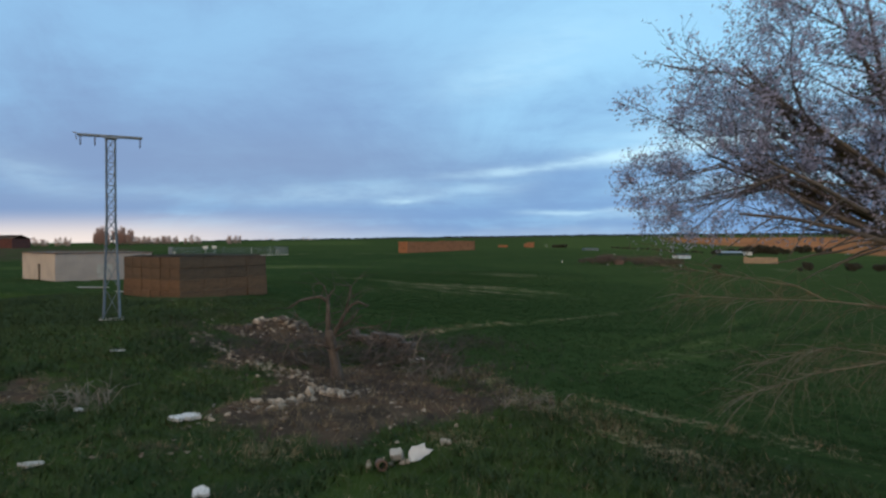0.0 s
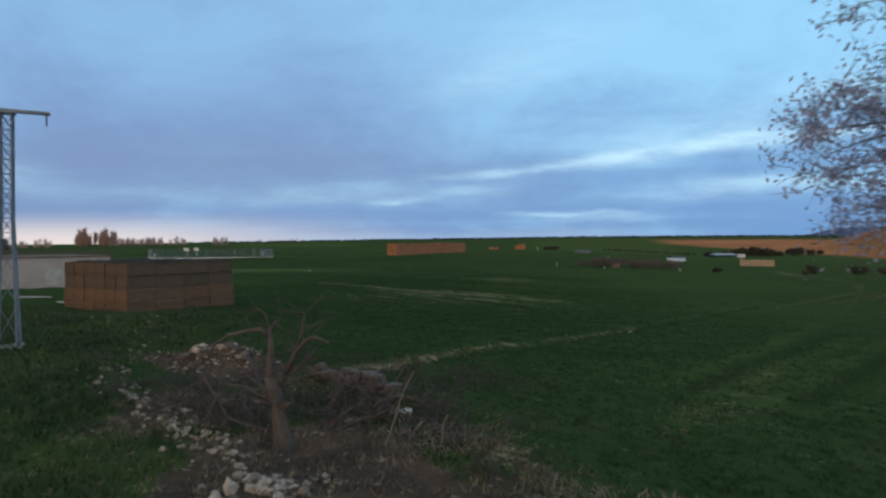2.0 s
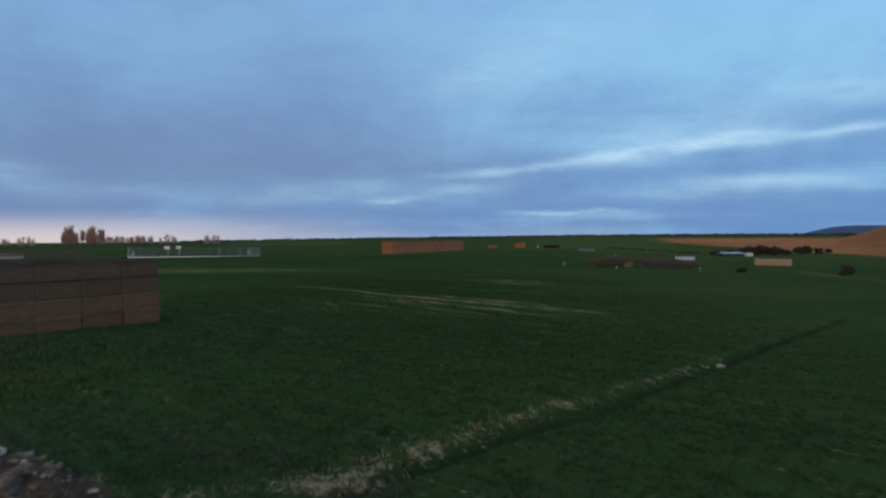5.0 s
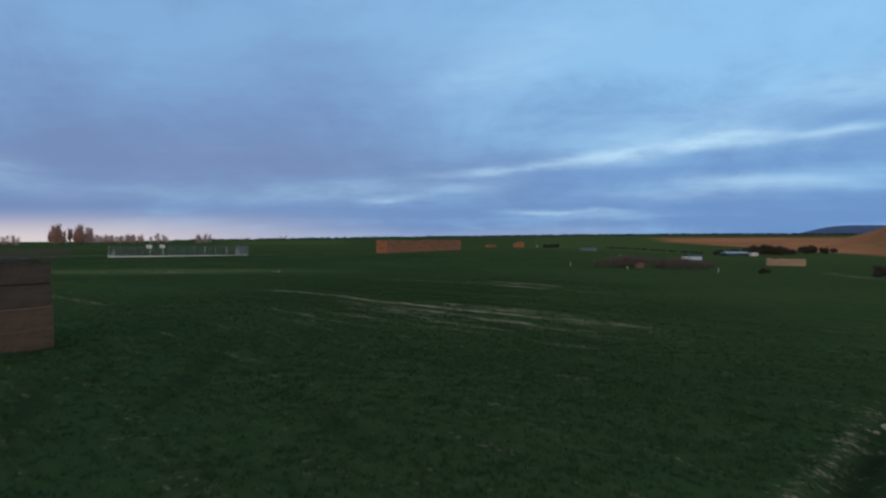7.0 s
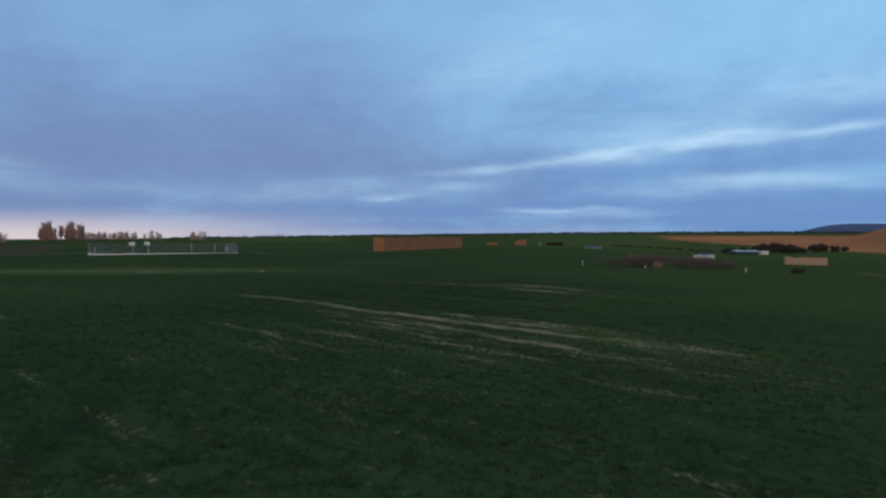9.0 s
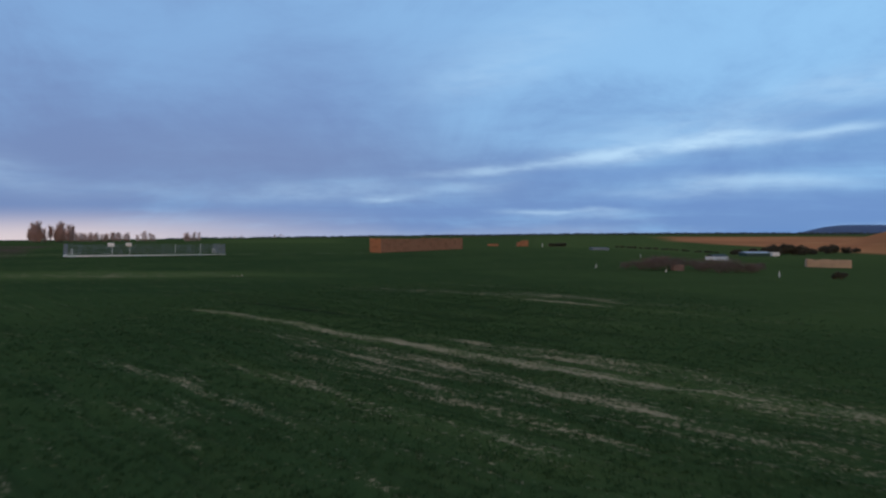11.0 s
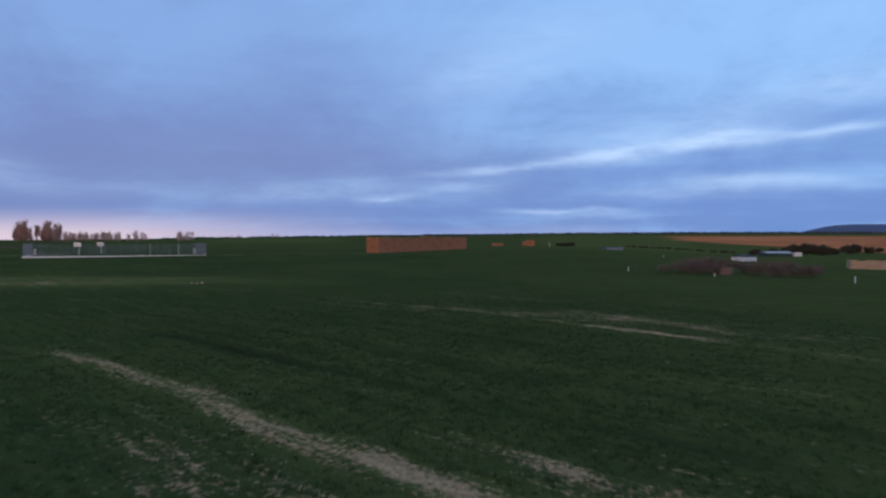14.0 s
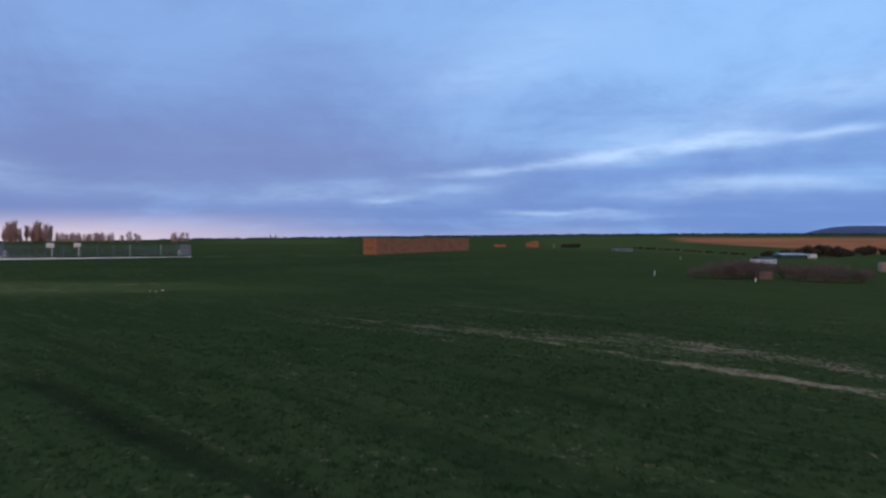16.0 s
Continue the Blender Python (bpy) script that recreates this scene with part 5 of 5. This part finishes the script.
broken_slab(-26.5, 55.5, 25, 3.6, 0.9, 0.06, 0, "strip of pale concrete beside the stack", 10, CONCRETE)


def drain_pipe(x, y):
    bm = bmesh.new()
    bmesh.ops.create_cone(bm, cap_ends=False, segments=18, radius1=0.11, radius2=0.11, depth=0.4)
    bmesh.ops.solidify(bm, geom=bm.faces[:], thickness=0.03)
    ob = part("drain_pipe", bm, ROOFTILE, None, "", True)
    ob.matrix_world = pose(x, y, gz(x, y) + 0.15, 78, 0, 15)
    return tagged(ob, "short broken clay drain pipe among stones", "pipe")


drain_pipe(-1.25, 12.3)


def fallen_branch(x, y, turn, long, r, bend, seed, arch=0.35):
    """A broken bough lying on the ground, with side stubs."""
    rng = random.Random(seed)
    thing = base("fallen_branch", x, y, gz(x, y) + r, turn, "grey broken branch lying on rubble and weeds", "branch", "fallen branches")
    points = []
    for k in range(7):
        s = k / 6
        points.append(Vector((long * s, bend * math.sin(math.pi * s), arch * long * math.sin(math.pi * s) * rng.uniform(0.3, 0.6))))
    bm = bmesh.new()
    tube(bm, points, [r * (1 - 0.75 * k / 6) for k in range(7)], 7)
    part("stem", bm, DEADWOOD, thing, "", True)
    for k in range(5):
        p = points[rng.randrange(1, 6)]
        d = Vector((rng.uniform(0.2, 1), rng.uniform(-1, 1), rng.uniform(0.1, 0.8))).normalized()
        bm = bmesh.new()
        tube(bm, [p, p + d * long * 0.15, p + d * long * 0.28 + Vector((0, 0, -0.05))], [r * 0.45, r * 0.3, r * 0.12], 5)
        part("side_branch", bm, DEADWOOD, thing, "", True)
    return thing


for k, (x, y, turn, long, r) in enumerate(((-2.6, 23.6, 8, 2.4, 0.055), (-1.2, 22.6, 25, 2.0, 0.045), (-2.2, 25.4, -15, 2.6, 0.05), (-0.6, 24.0, 160, 1.8, 0.05), (-6.6, 25.0, 20, 2.4, 0.05), (-5.4, 24.0, 140, 2.0, 0.045),
                                             (-7.8, 27.5, -20, 2.6, 0.05), (-3.6, 26.4, 30, 2.2, 0.045), (0.4, 23.0, -30, 1.6, 0.04), (-4.6, 22.6, 200, 1.6, 0.04))):
    fallen_branch(x, y, turn, long, r, 0.3 * (-1) ** k, 300 + k)


for k, (x, y, turn, long, r) in enumerate(((-3.4, 24.6, 10, 1.8, 0.05), (-2.9, 23.4, 40, 1.5, 0.045), (-2.0, 24.4, 15, 1.7, 0.04), (-5.6, 23.2, 190, 2.2, 0.05), (-4.9, 25.2, 160, 2.6, 0.05), (-6.4, 22.8, 30, 1.6, 0.04), (-1.6, 27.0, 5, 1.6, 0.04))):
    fallen_branch(x, y, turn, long, r, 0.2 * (-1) ** k, 340 + k, 1.15)


def dry_weeds(count, seed):
    """Standing dead weeds and low brambles over the rubble and along the field edge, as one."""
    rng = np.random.default_rng(seed)
    x, y = rng.uniform(-14, 6, count * 8), rng.uniform(14, 38, count * 8)
    want = 0.9 * line_at(x, y, -12.0, 28.5, -5.5, 24.0, 1.6) + 0.9 * line_at(x, y, -7.0, 29.5, -0.5, 25.0, 1.3) + 0.7 * line_at(x, y, -0.4, 25.5, 1.2, 19.5, 0.7) + 0.5 * line_at(x, y, -6, 33.5, 0.5, 30.5, 1.6) + 0.35 * bump_at(x, y, -3.0, 20.5, 3.0, 3.0)
    keep = rng.random(len(x)) < want * step(value_noise(x, y, 1.3, 93, 2), 0.35, 0.6)
    x, y = x[keep][:count], y[keep][:count]
    bm_verts, bm_faces = [], []
    for px, py, pz in zip(x, y, ground(x, y)):
        h = rng.uniform(0.15, 0.75) * rng.uniform(0.5, 1.0)
        foot = np.array((px, py, pz - 0.03))
        way = np.array((rng.normal(0, 0.5), rng.normal(0, 0.5), 1.0))
        ends = [(foot, foot + way * h, 0.010)]
        for _ in range(rng.integers(3, 7)):
            a = foot + way * h * rng.uniform(0.2, 0.9)
            ends.append((a, a + np.array((rng.normal(0, 1), rng.normal(0, 1), rng.uniform(0.2, 1.2))) * h * 0.38, 0.006))
        for a, b, r in ends:
            n, ang = len(bm_verts), rng.uniform(0, 3.14)
            off = np.array((math.cos(ang) * r, math.sin(ang) * r, 0))
            cross = np.array((-math.sin(ang) * r, math.cos(ang) * r, 0))
            bm_verts += [tuple(a - off), tuple(a + off), tuple(a + cross), tuple(b)]
            bm_faces += [(n, n + 1, n + 3), (n + 1, n + 2, n + 3), (n + 2, n, n + 3)]
    ob = new("dry_weeds", mesh_of("dry_weeds", bm_verts, bm_faces, TWIG))
    return tagged(ob, "dead brown weeds and bramble stems on rubble and field edge", "weeds", kind="stuff")


dry_weeds(3800, 21)


def rubble_chips(count, seed):
    """Small broken stone, brick and mortar strewn over the bare ground, as one."""
    rng = np.random.default_rng(seed)
    x, y = rng.uniform(-15, 4, count * 6), rng.uniform(11, 38, count * 6)
    heap = bump_at(x, y, -8.8, 31.3, 2.0, 1.0) + 0.7 * line_at(x, y, -12.0, 29.0, -4.2, 20.2, 0.45) + 0.5 * line_at(x, y, -5.0, 17.5, -2.8, 19.4, 0.45) + 0.4 * line_at(x, y, -4.4, 28.4, -1.4, 26.4, 0.5)
    keep = rng.random(len(x)) < 0.12 * soil_mask(x, y) + 0.8 * heap
    x, y = x[keep][:count], y[keep][:count]
    z = ground(x, y)
    verts, faces = [], []
    for px, py, pz in zip(x, y, z):
        s, b = 0.02 + 0.10 * rng.random() ** 2.5, len(verts)
        for _ in range(6):
            d = rng.normal(size=3)
            d = d / np.linalg.norm(d) * s
            verts.append((px + d[0] * 1.3, py + d[1], pz + 0.4 * s + d[2] * 0.7))
        faces += [(b, b + 1, b + 2), (b, b + 2, b + 3), (b, b + 3, b + 1), (b + 4, b + 2, b + 1), (b + 4, b + 3, b + 2), (b + 5, b + 1, b + 3), (b + 5, b + 4, b + 1), (b + 5, b + 3, b + 4)]
    ob = new("rubble_chips", mesh_of("rubble_chips", verts, faces, CHIP))
    return tagged(ob, "small chips of pale stone and mortar on bare soil", "rubble", kind="stuff")


rubble_chips(4200, 8)


# ---- sports court ----
def court(x0, y0, turn, W, D):
    z = gz(x0 + 22, y0 + 12) - 0.1
    thing = base("sports_court", x0, y0, z, turn, "fenced outdoor sports court with white kerb and wire mesh", "sports court")
    bm = bmesh.new()
    box(bm, 0, 0, -0.6, W, D, 0.02)
    part("slab", bm, COURT, thing, "reddish grey hard court slab")
    bm = bmesh.new()
    for a, b in (((-0.25, -0.25), (W + 0.25, 0)), ((-0.25, D), (W + 0.25, D + 0.25)), ((-0.25, 0), (0, D)), ((W, 0), (W + 0.25, D))):
        box(bm, a[0], a[1], -0.6, b[0], b[1], 0.34)
    part("kerb_wall", bm, WHITE, thing, "low white-painted kerb wall")
    H = 3.6

    def panel(p, q, low, top, n):
        p, q = Vector(p), Vector(q)
        bm = bmesh.new()
        for k in range(n + 1):
            a = p.lerp(q, k / n)
            rod(bm, (a.x, a.y, low), (a.x, a.y, top), 0.011, sides=3, caps=False)
        for k in range(int((top - low) / 0.30) + 1):
            rod(bm, (p.x, p.y, low + 0.30 * k), (q.x, q.y, low + 0.30 * k), 0.010, sides=3, caps=False)
        part("mesh_panel", bm, STEEL, thing, "grey wire mesh panel")

    for ax, ay, bx, by, n in ((0, -0.1, W, -0.1, 12), (0, D + 0.1, W, D + 0.1, 12), (-0.1, 0, -0.1, D, 6), (W + 0.1, 0, W + 0.1, D, 6)):
        for k in range(n):
            p = (ax + (bx - ax) * k / n, ay + (by - ay) * k / n, 0)
            q = (ax + (bx - ax) * (k + 1) / n, ay + (by - ay) * (k + 1) / n, 0)
            bm = bmesh.new()
            rod(bm, (p[0], p[1], 0.5), (p[0], p[1], H), 0.045, sides=6)
            part("fence_post", bm, WHITE if k in (8, 10) and ay < 0 else STEEL, thing)
            tall = n == 6 or k in (0, n - 1)
            panel(p, q, 0.5, H if tall else H * 0.96, 20 if tall else 12)
    for gx in (1.6, W - 1.6):
        bm = bmesh.new()
        for s in (-1.5, 1.5):
            rod(bm, (gx, D / 2 + s, 0), (gx, D / 2 + s, 2.0), 0.06, sides=6)
            rod(bm, (gx, D / 2 + s, 2.0), (gx + (0.9 if gx > 5 else -0.9), D / 2 + s, 0.0), 0.04, sides=6)
        rod(bm, (gx, D / 2 - 1.5, 2.0), (gx, D / 2 + 1.5, 2.0), 0.06, sides=6)
        part("goal_frame", bm, WHITE, thing, "white goal frame")
    return thing


def backboard(x, y, turn):
    z = gz(-86.2, 245.9) - 0.1
    thing = base("basketball_hoop", x, y, z, turn, "white basketball backboard on a white steel post", "basketball hoop", "hoops")
    bm = bmesh.new()
    rod(bm, (0, 0.8, -0.3), (0, 0.8, 2.9), 0.10, 0.08, 8)
    rod(bm, (0, 0.8, 2.9), (0, 0.05, 3.3), 0.07, 0.06, 8)
    part("post", bm, WHITE, thing)
    bm = bmesh.new()
    box(bm, -0.95, -0.03, 2.75, 0.95, 0.03, 3.9, 0.01)
    part("board", bm, WHITE, thing)
    bm = bmesh.new()
    for k in range(12):
        a, b = k * math.pi / 6, (k + 1) * math.pi / 6
        rod(bm, (0.23 * math.cos(a), -0.28 + 0.23 * math.sin(a), 3.05), (0.23 * math.cos(b), -0.28 + 0.23 * math.sin(b), 3.05), 0.012, sides=4)
    part("rim", bm, REDBRICK, thing, "red steel rim")
    return thing


COURT = material("red_grey_court", [(0.12, 0.085, 0.08), (0.09, 0.07, 0.065)], 0.3, 0.9, bump=0.1, grain=6)
court(-104.1, 229.8, 28, 44.0, 24.0)
backboard(-94.2, 236.4, 5)
backboard(-97.0, 253.0, 5)


# ---- farm sheds and walls to the right ----
def shed(name, x, y, turn, long, deep, high, rise, wall_mat, roof_mat, label, group="farm sheds", end_mat=None):
    """Long low shed: four walls with thickness, a shallow pitched roof, a doorway with its door."""
    z = gz(x + long / 2 * math.cos(radians(turn)), y) - 0.15
    thing = base(name, x, y, z, turn, label, "shed", group)
    bm = bmesh.new()
    box(bm, 0, 0, 0, long, 0.2, high)
    part("front_wall", bm, wall_mat, thing)
    bm = bmesh.new()
    box(bm, 0, deep - 0.2, 0, long, deep, high)
    part("back_wall", bm, wall_mat, thing)
    for u in (0, long - 0.2):
        bm = bmesh.new()
        box(bm, u, 0.2, 0, u + 0.2, deep - 0.2, high)
        part("end_wall", bm, end_mat or wall_mat, thing)
    bm = bmesh.new()
    a = [bm.verts.new(p) for p in ((-0.2, -0.25, high), (long + 0.2, -0.25, high), (long + 0.2, deep / 2, high + rise), (-0.2, deep / 2, high + rise), (-0.2, deep + 0.25, high), (long + 0.2, deep + 0.25, high))]
    bm.faces.new((a[0], a[1], a[2], a[3]))
    bm.faces.new((a[3], a[2], a[5], a[4]))
    bmesh.ops.solidify(bm, geom=bm.faces[:], thickness=-0.1)
    part("roof", bm, roof_mat, thing)
    bm = bmesh.new()
    box(bm, long * 0.42, -0.05, 0.1, long * 0.42 + 1.0, 0.0, min(2.0, high - 0.1))
    part("door", bm, wall_mat, thing)
    return thing


PINKWALL = material("old_pink_plaster", [(0.16, 0.11, 0.10), (0.11, 0.08, 0.075)], 0.6, 0.95, bump=0.3, grain=8)
TANWALL = material("tan_block_wall", [(0.36, 0.265, 0.185), (0.29, 0.215, 0.155), (0.40, 0.30, 0.21)], 0.5, 0.95, bump=0.3, grain=8)
GREENSHEET = material("dark_green_sheet", [(0.025, 0.060, 0.040), (0.020, 0.045, 0.032)], 0.4, 0.6)
shed("white_sheeted_shed", 109.0, 277.5, 15, 6.6, 4.6, 1.7, 0.8, BLUEWHITE, SLATE, "low white sheeted farm shed with bluish roof", end_mat=WHITE)
shed("white_hut", 189.0, 374.0, 8, 4.2, 3.4, 2.0, 0.2, WHITE, WHITE, "small bright white hut in front of dark trees")
shed("long_shed", 171.2, 368.0, 4, 13.5, 7.0, 1.9, 0.9, GREENSHEET, BLUEWHITE, "long low shed with pale blue roof and green walls")
shed("far_white_house", 402.0, 596.0, 10, 7.5, 6.0, 2.4, 0.9, WHITE, ROOFTILE, "far white cottage on the brown hillside")
shed("field_cabin", 78.0, 330.0, 12, 8.0, 4.0, 1.1, 0.3, STEEL, STEEL, "low pale greenhouse roof behind the brambles")
shed("red_barn", -322.0, 405.0, -12, 36.0, 14.0, 6.5, 2.6, REDBRICK, ROOFTILE, "dark red farm barn behind low trees")


def ruin(x0, y0, x1, y1, high, thick, label, seed, mat=TANWALL):
    """A roofless length of wall with an uneven top and broken return walls."""
    rng = random.Random(seed)
    z = min(gz(x0, y0), gz(x1, y1)) - 0.2
    long, turn = math.hypot(x1 - x0, y1 - y0), math.degrees(math.atan2(y1 - y0, x1 - x0))
    thing = base("ruined_wall", x0, y0, z, turn, label, "wall", "old walls")
    for name, m, length in (("front_wall", Matrix.Identity(4), long), ("side_wall", pose(0, thick, 0, 0, 0, 90), long * 0.45), ("side_wall", pose(long, thick, 0, 0, 0, 90), long * 0.4)):
        bm = bmesh.new()
        n = max(4, int(length / 0.9))
        tops = [high * rng.uniform(0.90, 1.03) for _ in range(n + 1)]
        rows = []
        for k in range(n + 1):
            u = length * k / n
            rows.append([bm.verts.new(m @ Vector(p)) for p in ((u, 0, 0), (u, thick, 0), (u, thick, tops[k]), (u, 0, tops[k]))])
        for p, q in zip(rows, rows[1:]):
            for k in range(4):
                bm.faces.new((p[k], q[k], q[(k + 1) % 4], p[(k + 1) % 4]))
        bm.faces.new(rows[0])
        bm.faces.new(rows[-1][::-1])
        bmesh.ops.recalc_face_normals(bm, faces=bm.faces[:])
        part(name, bm, mat, thing)
    return thing


ruin(120.4, 239.4, 130.6, 234.0, 2.8, 0.4, "long tan block wall of a roofless enclosure", 2)
ruin(51.2, 177.2, 53.2, 176.9, 1.5, 0.4, "low crumbling pinkish wall among brambles", 5, PINKWALL)


def marker(x, y, high, r, label):
    thing = base("marker_post", x, y, gz(x, y), 0, label, "post", "field posts")
    bm = bmesh.new()
    rod(bm, (0, 0, -0.3), (0, 0, high), r, r * 0.9, 8)
    part("shaft", bm, WHITE, thing)
    bm = bmesh.new()
    rod(bm, (0, 0, high), (0, 0, high + r), r * 1.15, r * 0.5, 8)
    part("cap", bm, CONCRETE, thing)
    return thing


marker(64.0, 161.4, 1.0, 0.075, "white concrete marker post in the field")
marker(35.8, 180.4, 0.9, 0.07, "short white post in the crop")
marker(73.5, 257.4, 1.0, 0.07, "short white post by the brambles")
marker(72.0, 420.0, 2.0, 0.16, "white post near the straw bales")
marker(46.8, 170.4, 0.5, 0.10, "pale stub post at the bramble edge")

bale_stack(57.5, 424.0, 10, 3, 2, 4, (2.3, 1.28, 0.90), STRAW_FAR, "small orange stack of straw bales with one pale bale", "straw stacks", 41, missing={(0, 0, 3), (0, 1, 3)})
bale_stack(39.0, 424.0, 12, 3, 1, 2, (2.3, 1.28, 0.80), STRAW_FAR, "low row of weathered straw bales in the field", "straw stacks", 47)


def dung_heap(x, y):
    """Low scrap heap in the crop: pale lumps on trampled earth."""
    for k in range(3):
        stone(x + rng.gauss(0, 0.7), y + rng.gauss(0, 0.4), rng.uniform(0.2, 0.5), "pale lump lying in the wheat", "field lumps")


dung_heap(-29.6, 149.6)

# ---- distance ----
def far_woods():
    """Dark wooded line on the skyline, joined as one."""
    rng = random.Random(5)
    verts, faces = [], []
    for k in range(2600):
        az = radians(rng.uniform(-22, 45))
        d = 1330 + rng.uniform(-60, 40)
        thin = 0.25 if az < radians(-6) else 1.0
        if rng.random() > thin:
            continue
        x, y = d * math.sin(az), d * math.cos(az)
        h, r = rng.uniform(2.0, 5.2) * (0.7 if az < 0 else 1), rng.uniform(3.0, 7.0)
        z, b = gz(x, y) - 0.5, len(verts)
        for j in range(6):
            a = j * math.pi / 3 + rng.uniform(-0.3, 0.3)
            verts.append((x + r * math.cos(a), y + r * math.sin(a), z + h * rng.uniform(0.35, 0.6)))
            verts.append((x + r * 0.85 * math.cos(a), y + r * 0.85 * math.sin(a), z - 1))
        verts.append((x + rng.uniform(-1, 1), y, z + h))
        for j in range(6):
            p, q = b + 2 * j, b + 2 * ((j + 1) % 6)
            faces += [(p, q, b + 12), (p + 1, q + 1, q, p)]
    ob = new("far_woods", mesh_of("far_woods", verts, faces, WOODS))
    return tagged(ob, "dark line of pine woods along the skyline", "woods", kind="stuff")


far_woods()


def mountain():
    xs, ys = np.linspace(1830, 4600, 90), np.linspace(3300, 4500, 24)

    def rise(X, Y):
        t = (X - 1880) / 2400
        h = (94 * step(t, 0.13, 0.38) + 12 * step(t, 0.0, 0.2)) * (1 - 0.1 * step(t, 0.6, 0.9)) + 26 * (value_noise(X, Y, 420, 71) - 0.5)
        return 10 + h * np.exp(-((Y - 3900) / 330) ** 2) - 70 * (np.abs(Y - 3900) / 600) ** 2

    ob = new("backdrop", sheet("backdrop", xs, ys, rise))
    ob.data.materials.append(HILL)
    return tagged(ob, "hazy blue flat-topped mountain on the horizon", "mountain", kind="structure")


mountain()


# ---- grass ----
def blades(name, mat, count, area, density, high, wide, label, seed, clump=5):
    """Clumps of pointed leaves spread over a stretch of the plan, as one object."""
    rng = np.random.default_rng(seed)
    x = rng.uniform(area[0], area[1], count)
    y = rng.uniform(area[2], area[3], count)
    keep = rng.random(count) < density(x, y)
    x, y = x[keep], y[keep]
    x, y = np.repeat(x, clump), np.repeat(y, clump)
    n = len(x)
    x, y = x + rng.normal(0, 0.07, n), y + rng.normal(0, 0.07, n)
    z = ground(x, y)
    lush = 0.6 + 0.9 * value_noise(x, y, 1.1, 77, 2)
    h = high * rng.uniform(0.6, 1.3, n) * lush
    a = rng.uniform(0, 2 * np.pi, n)
    lean = rng.uniform(0.5, 1.6, n) * h
    sx, sy = np.cos(a + 1.57) * wide, np.sin(a + 1.57) * wide
    tip = np.stack([x + np.cos(a) * lean, y + np.sin(a) * lean, z + h], -1)
    foot = np.stack([x, y, z - 0.02], -1)
    off = np.stack([sx, sy, np.zeros(n)], -1)
    verts = np.stack([foot - off, foot + off, tip], 1).reshape(-1, 3)
    me = bpy.data.meshes.new(name)
    me.vertices.add(3 * n)
    me.vertices.foreach_set("co", verts.astype(np.float32).ravel())
    me.loops.add(3 * n)
    me.loops.foreach_set("vertex_index", np.arange(3 * n, dtype=np.int32))
    me.polygons.add(n)
    me.polygons.foreach_set("loop_start", np.arange(0, 3 * n, 3, dtype=np.int32))
    me.materials.append(mat)
    me.update(calc_edges=True)
    return tagged(new(name, me), label, "grass", kind="stuff")


def crop(x, y):
    thin = np.clip(1.15 - 1.7 * dry_mask(x, y) - soil_mask(x, y) * 1.5, 0, 1)
    return thin * (1 - bank_mask(x, y)) * (0.35 + 0.8 * value_noise((x * 0.724 - y * 0.69) / 8, x * 0.69 + y * 0.724, 1.1, 61, 2)) * np.clip(1.2 - np.abs(x) / 26, 0.0, 1) * (1 - 0.95 * step(y, 92, 150)) * (1 - 0.8 * track_mask(x, y))


blades("wheat", GRASS, 210000, (-30, 28, 13, 150), crop, 0.085, 0.019, "dense dark green young wheat in drilled rows", 1)
blades("rough_grass", ROUGHGRASS, 66000, (-32, 10, 9, 54), lambda x, y: bank_mask(x, y) * np.clip(1 - 1.6 * soil_mask(x, y), 0, 1) * (0.3 + 0.9 * value_noise(x, y, 1.8, 62)), 0.22, 0.014, "uneven green grass on the bank", 2)
blades("dead_grass", DRYGRASS, 26000, (-16, 10, 9, 40), lambda x, y: 0.8 * dry_mask(x, y) + 0.25 * soil_mask(x, y) + 0.05 * bank_mask(x, y), 0.14, 0.010, "dry pale grass on soil and field edge", 3)
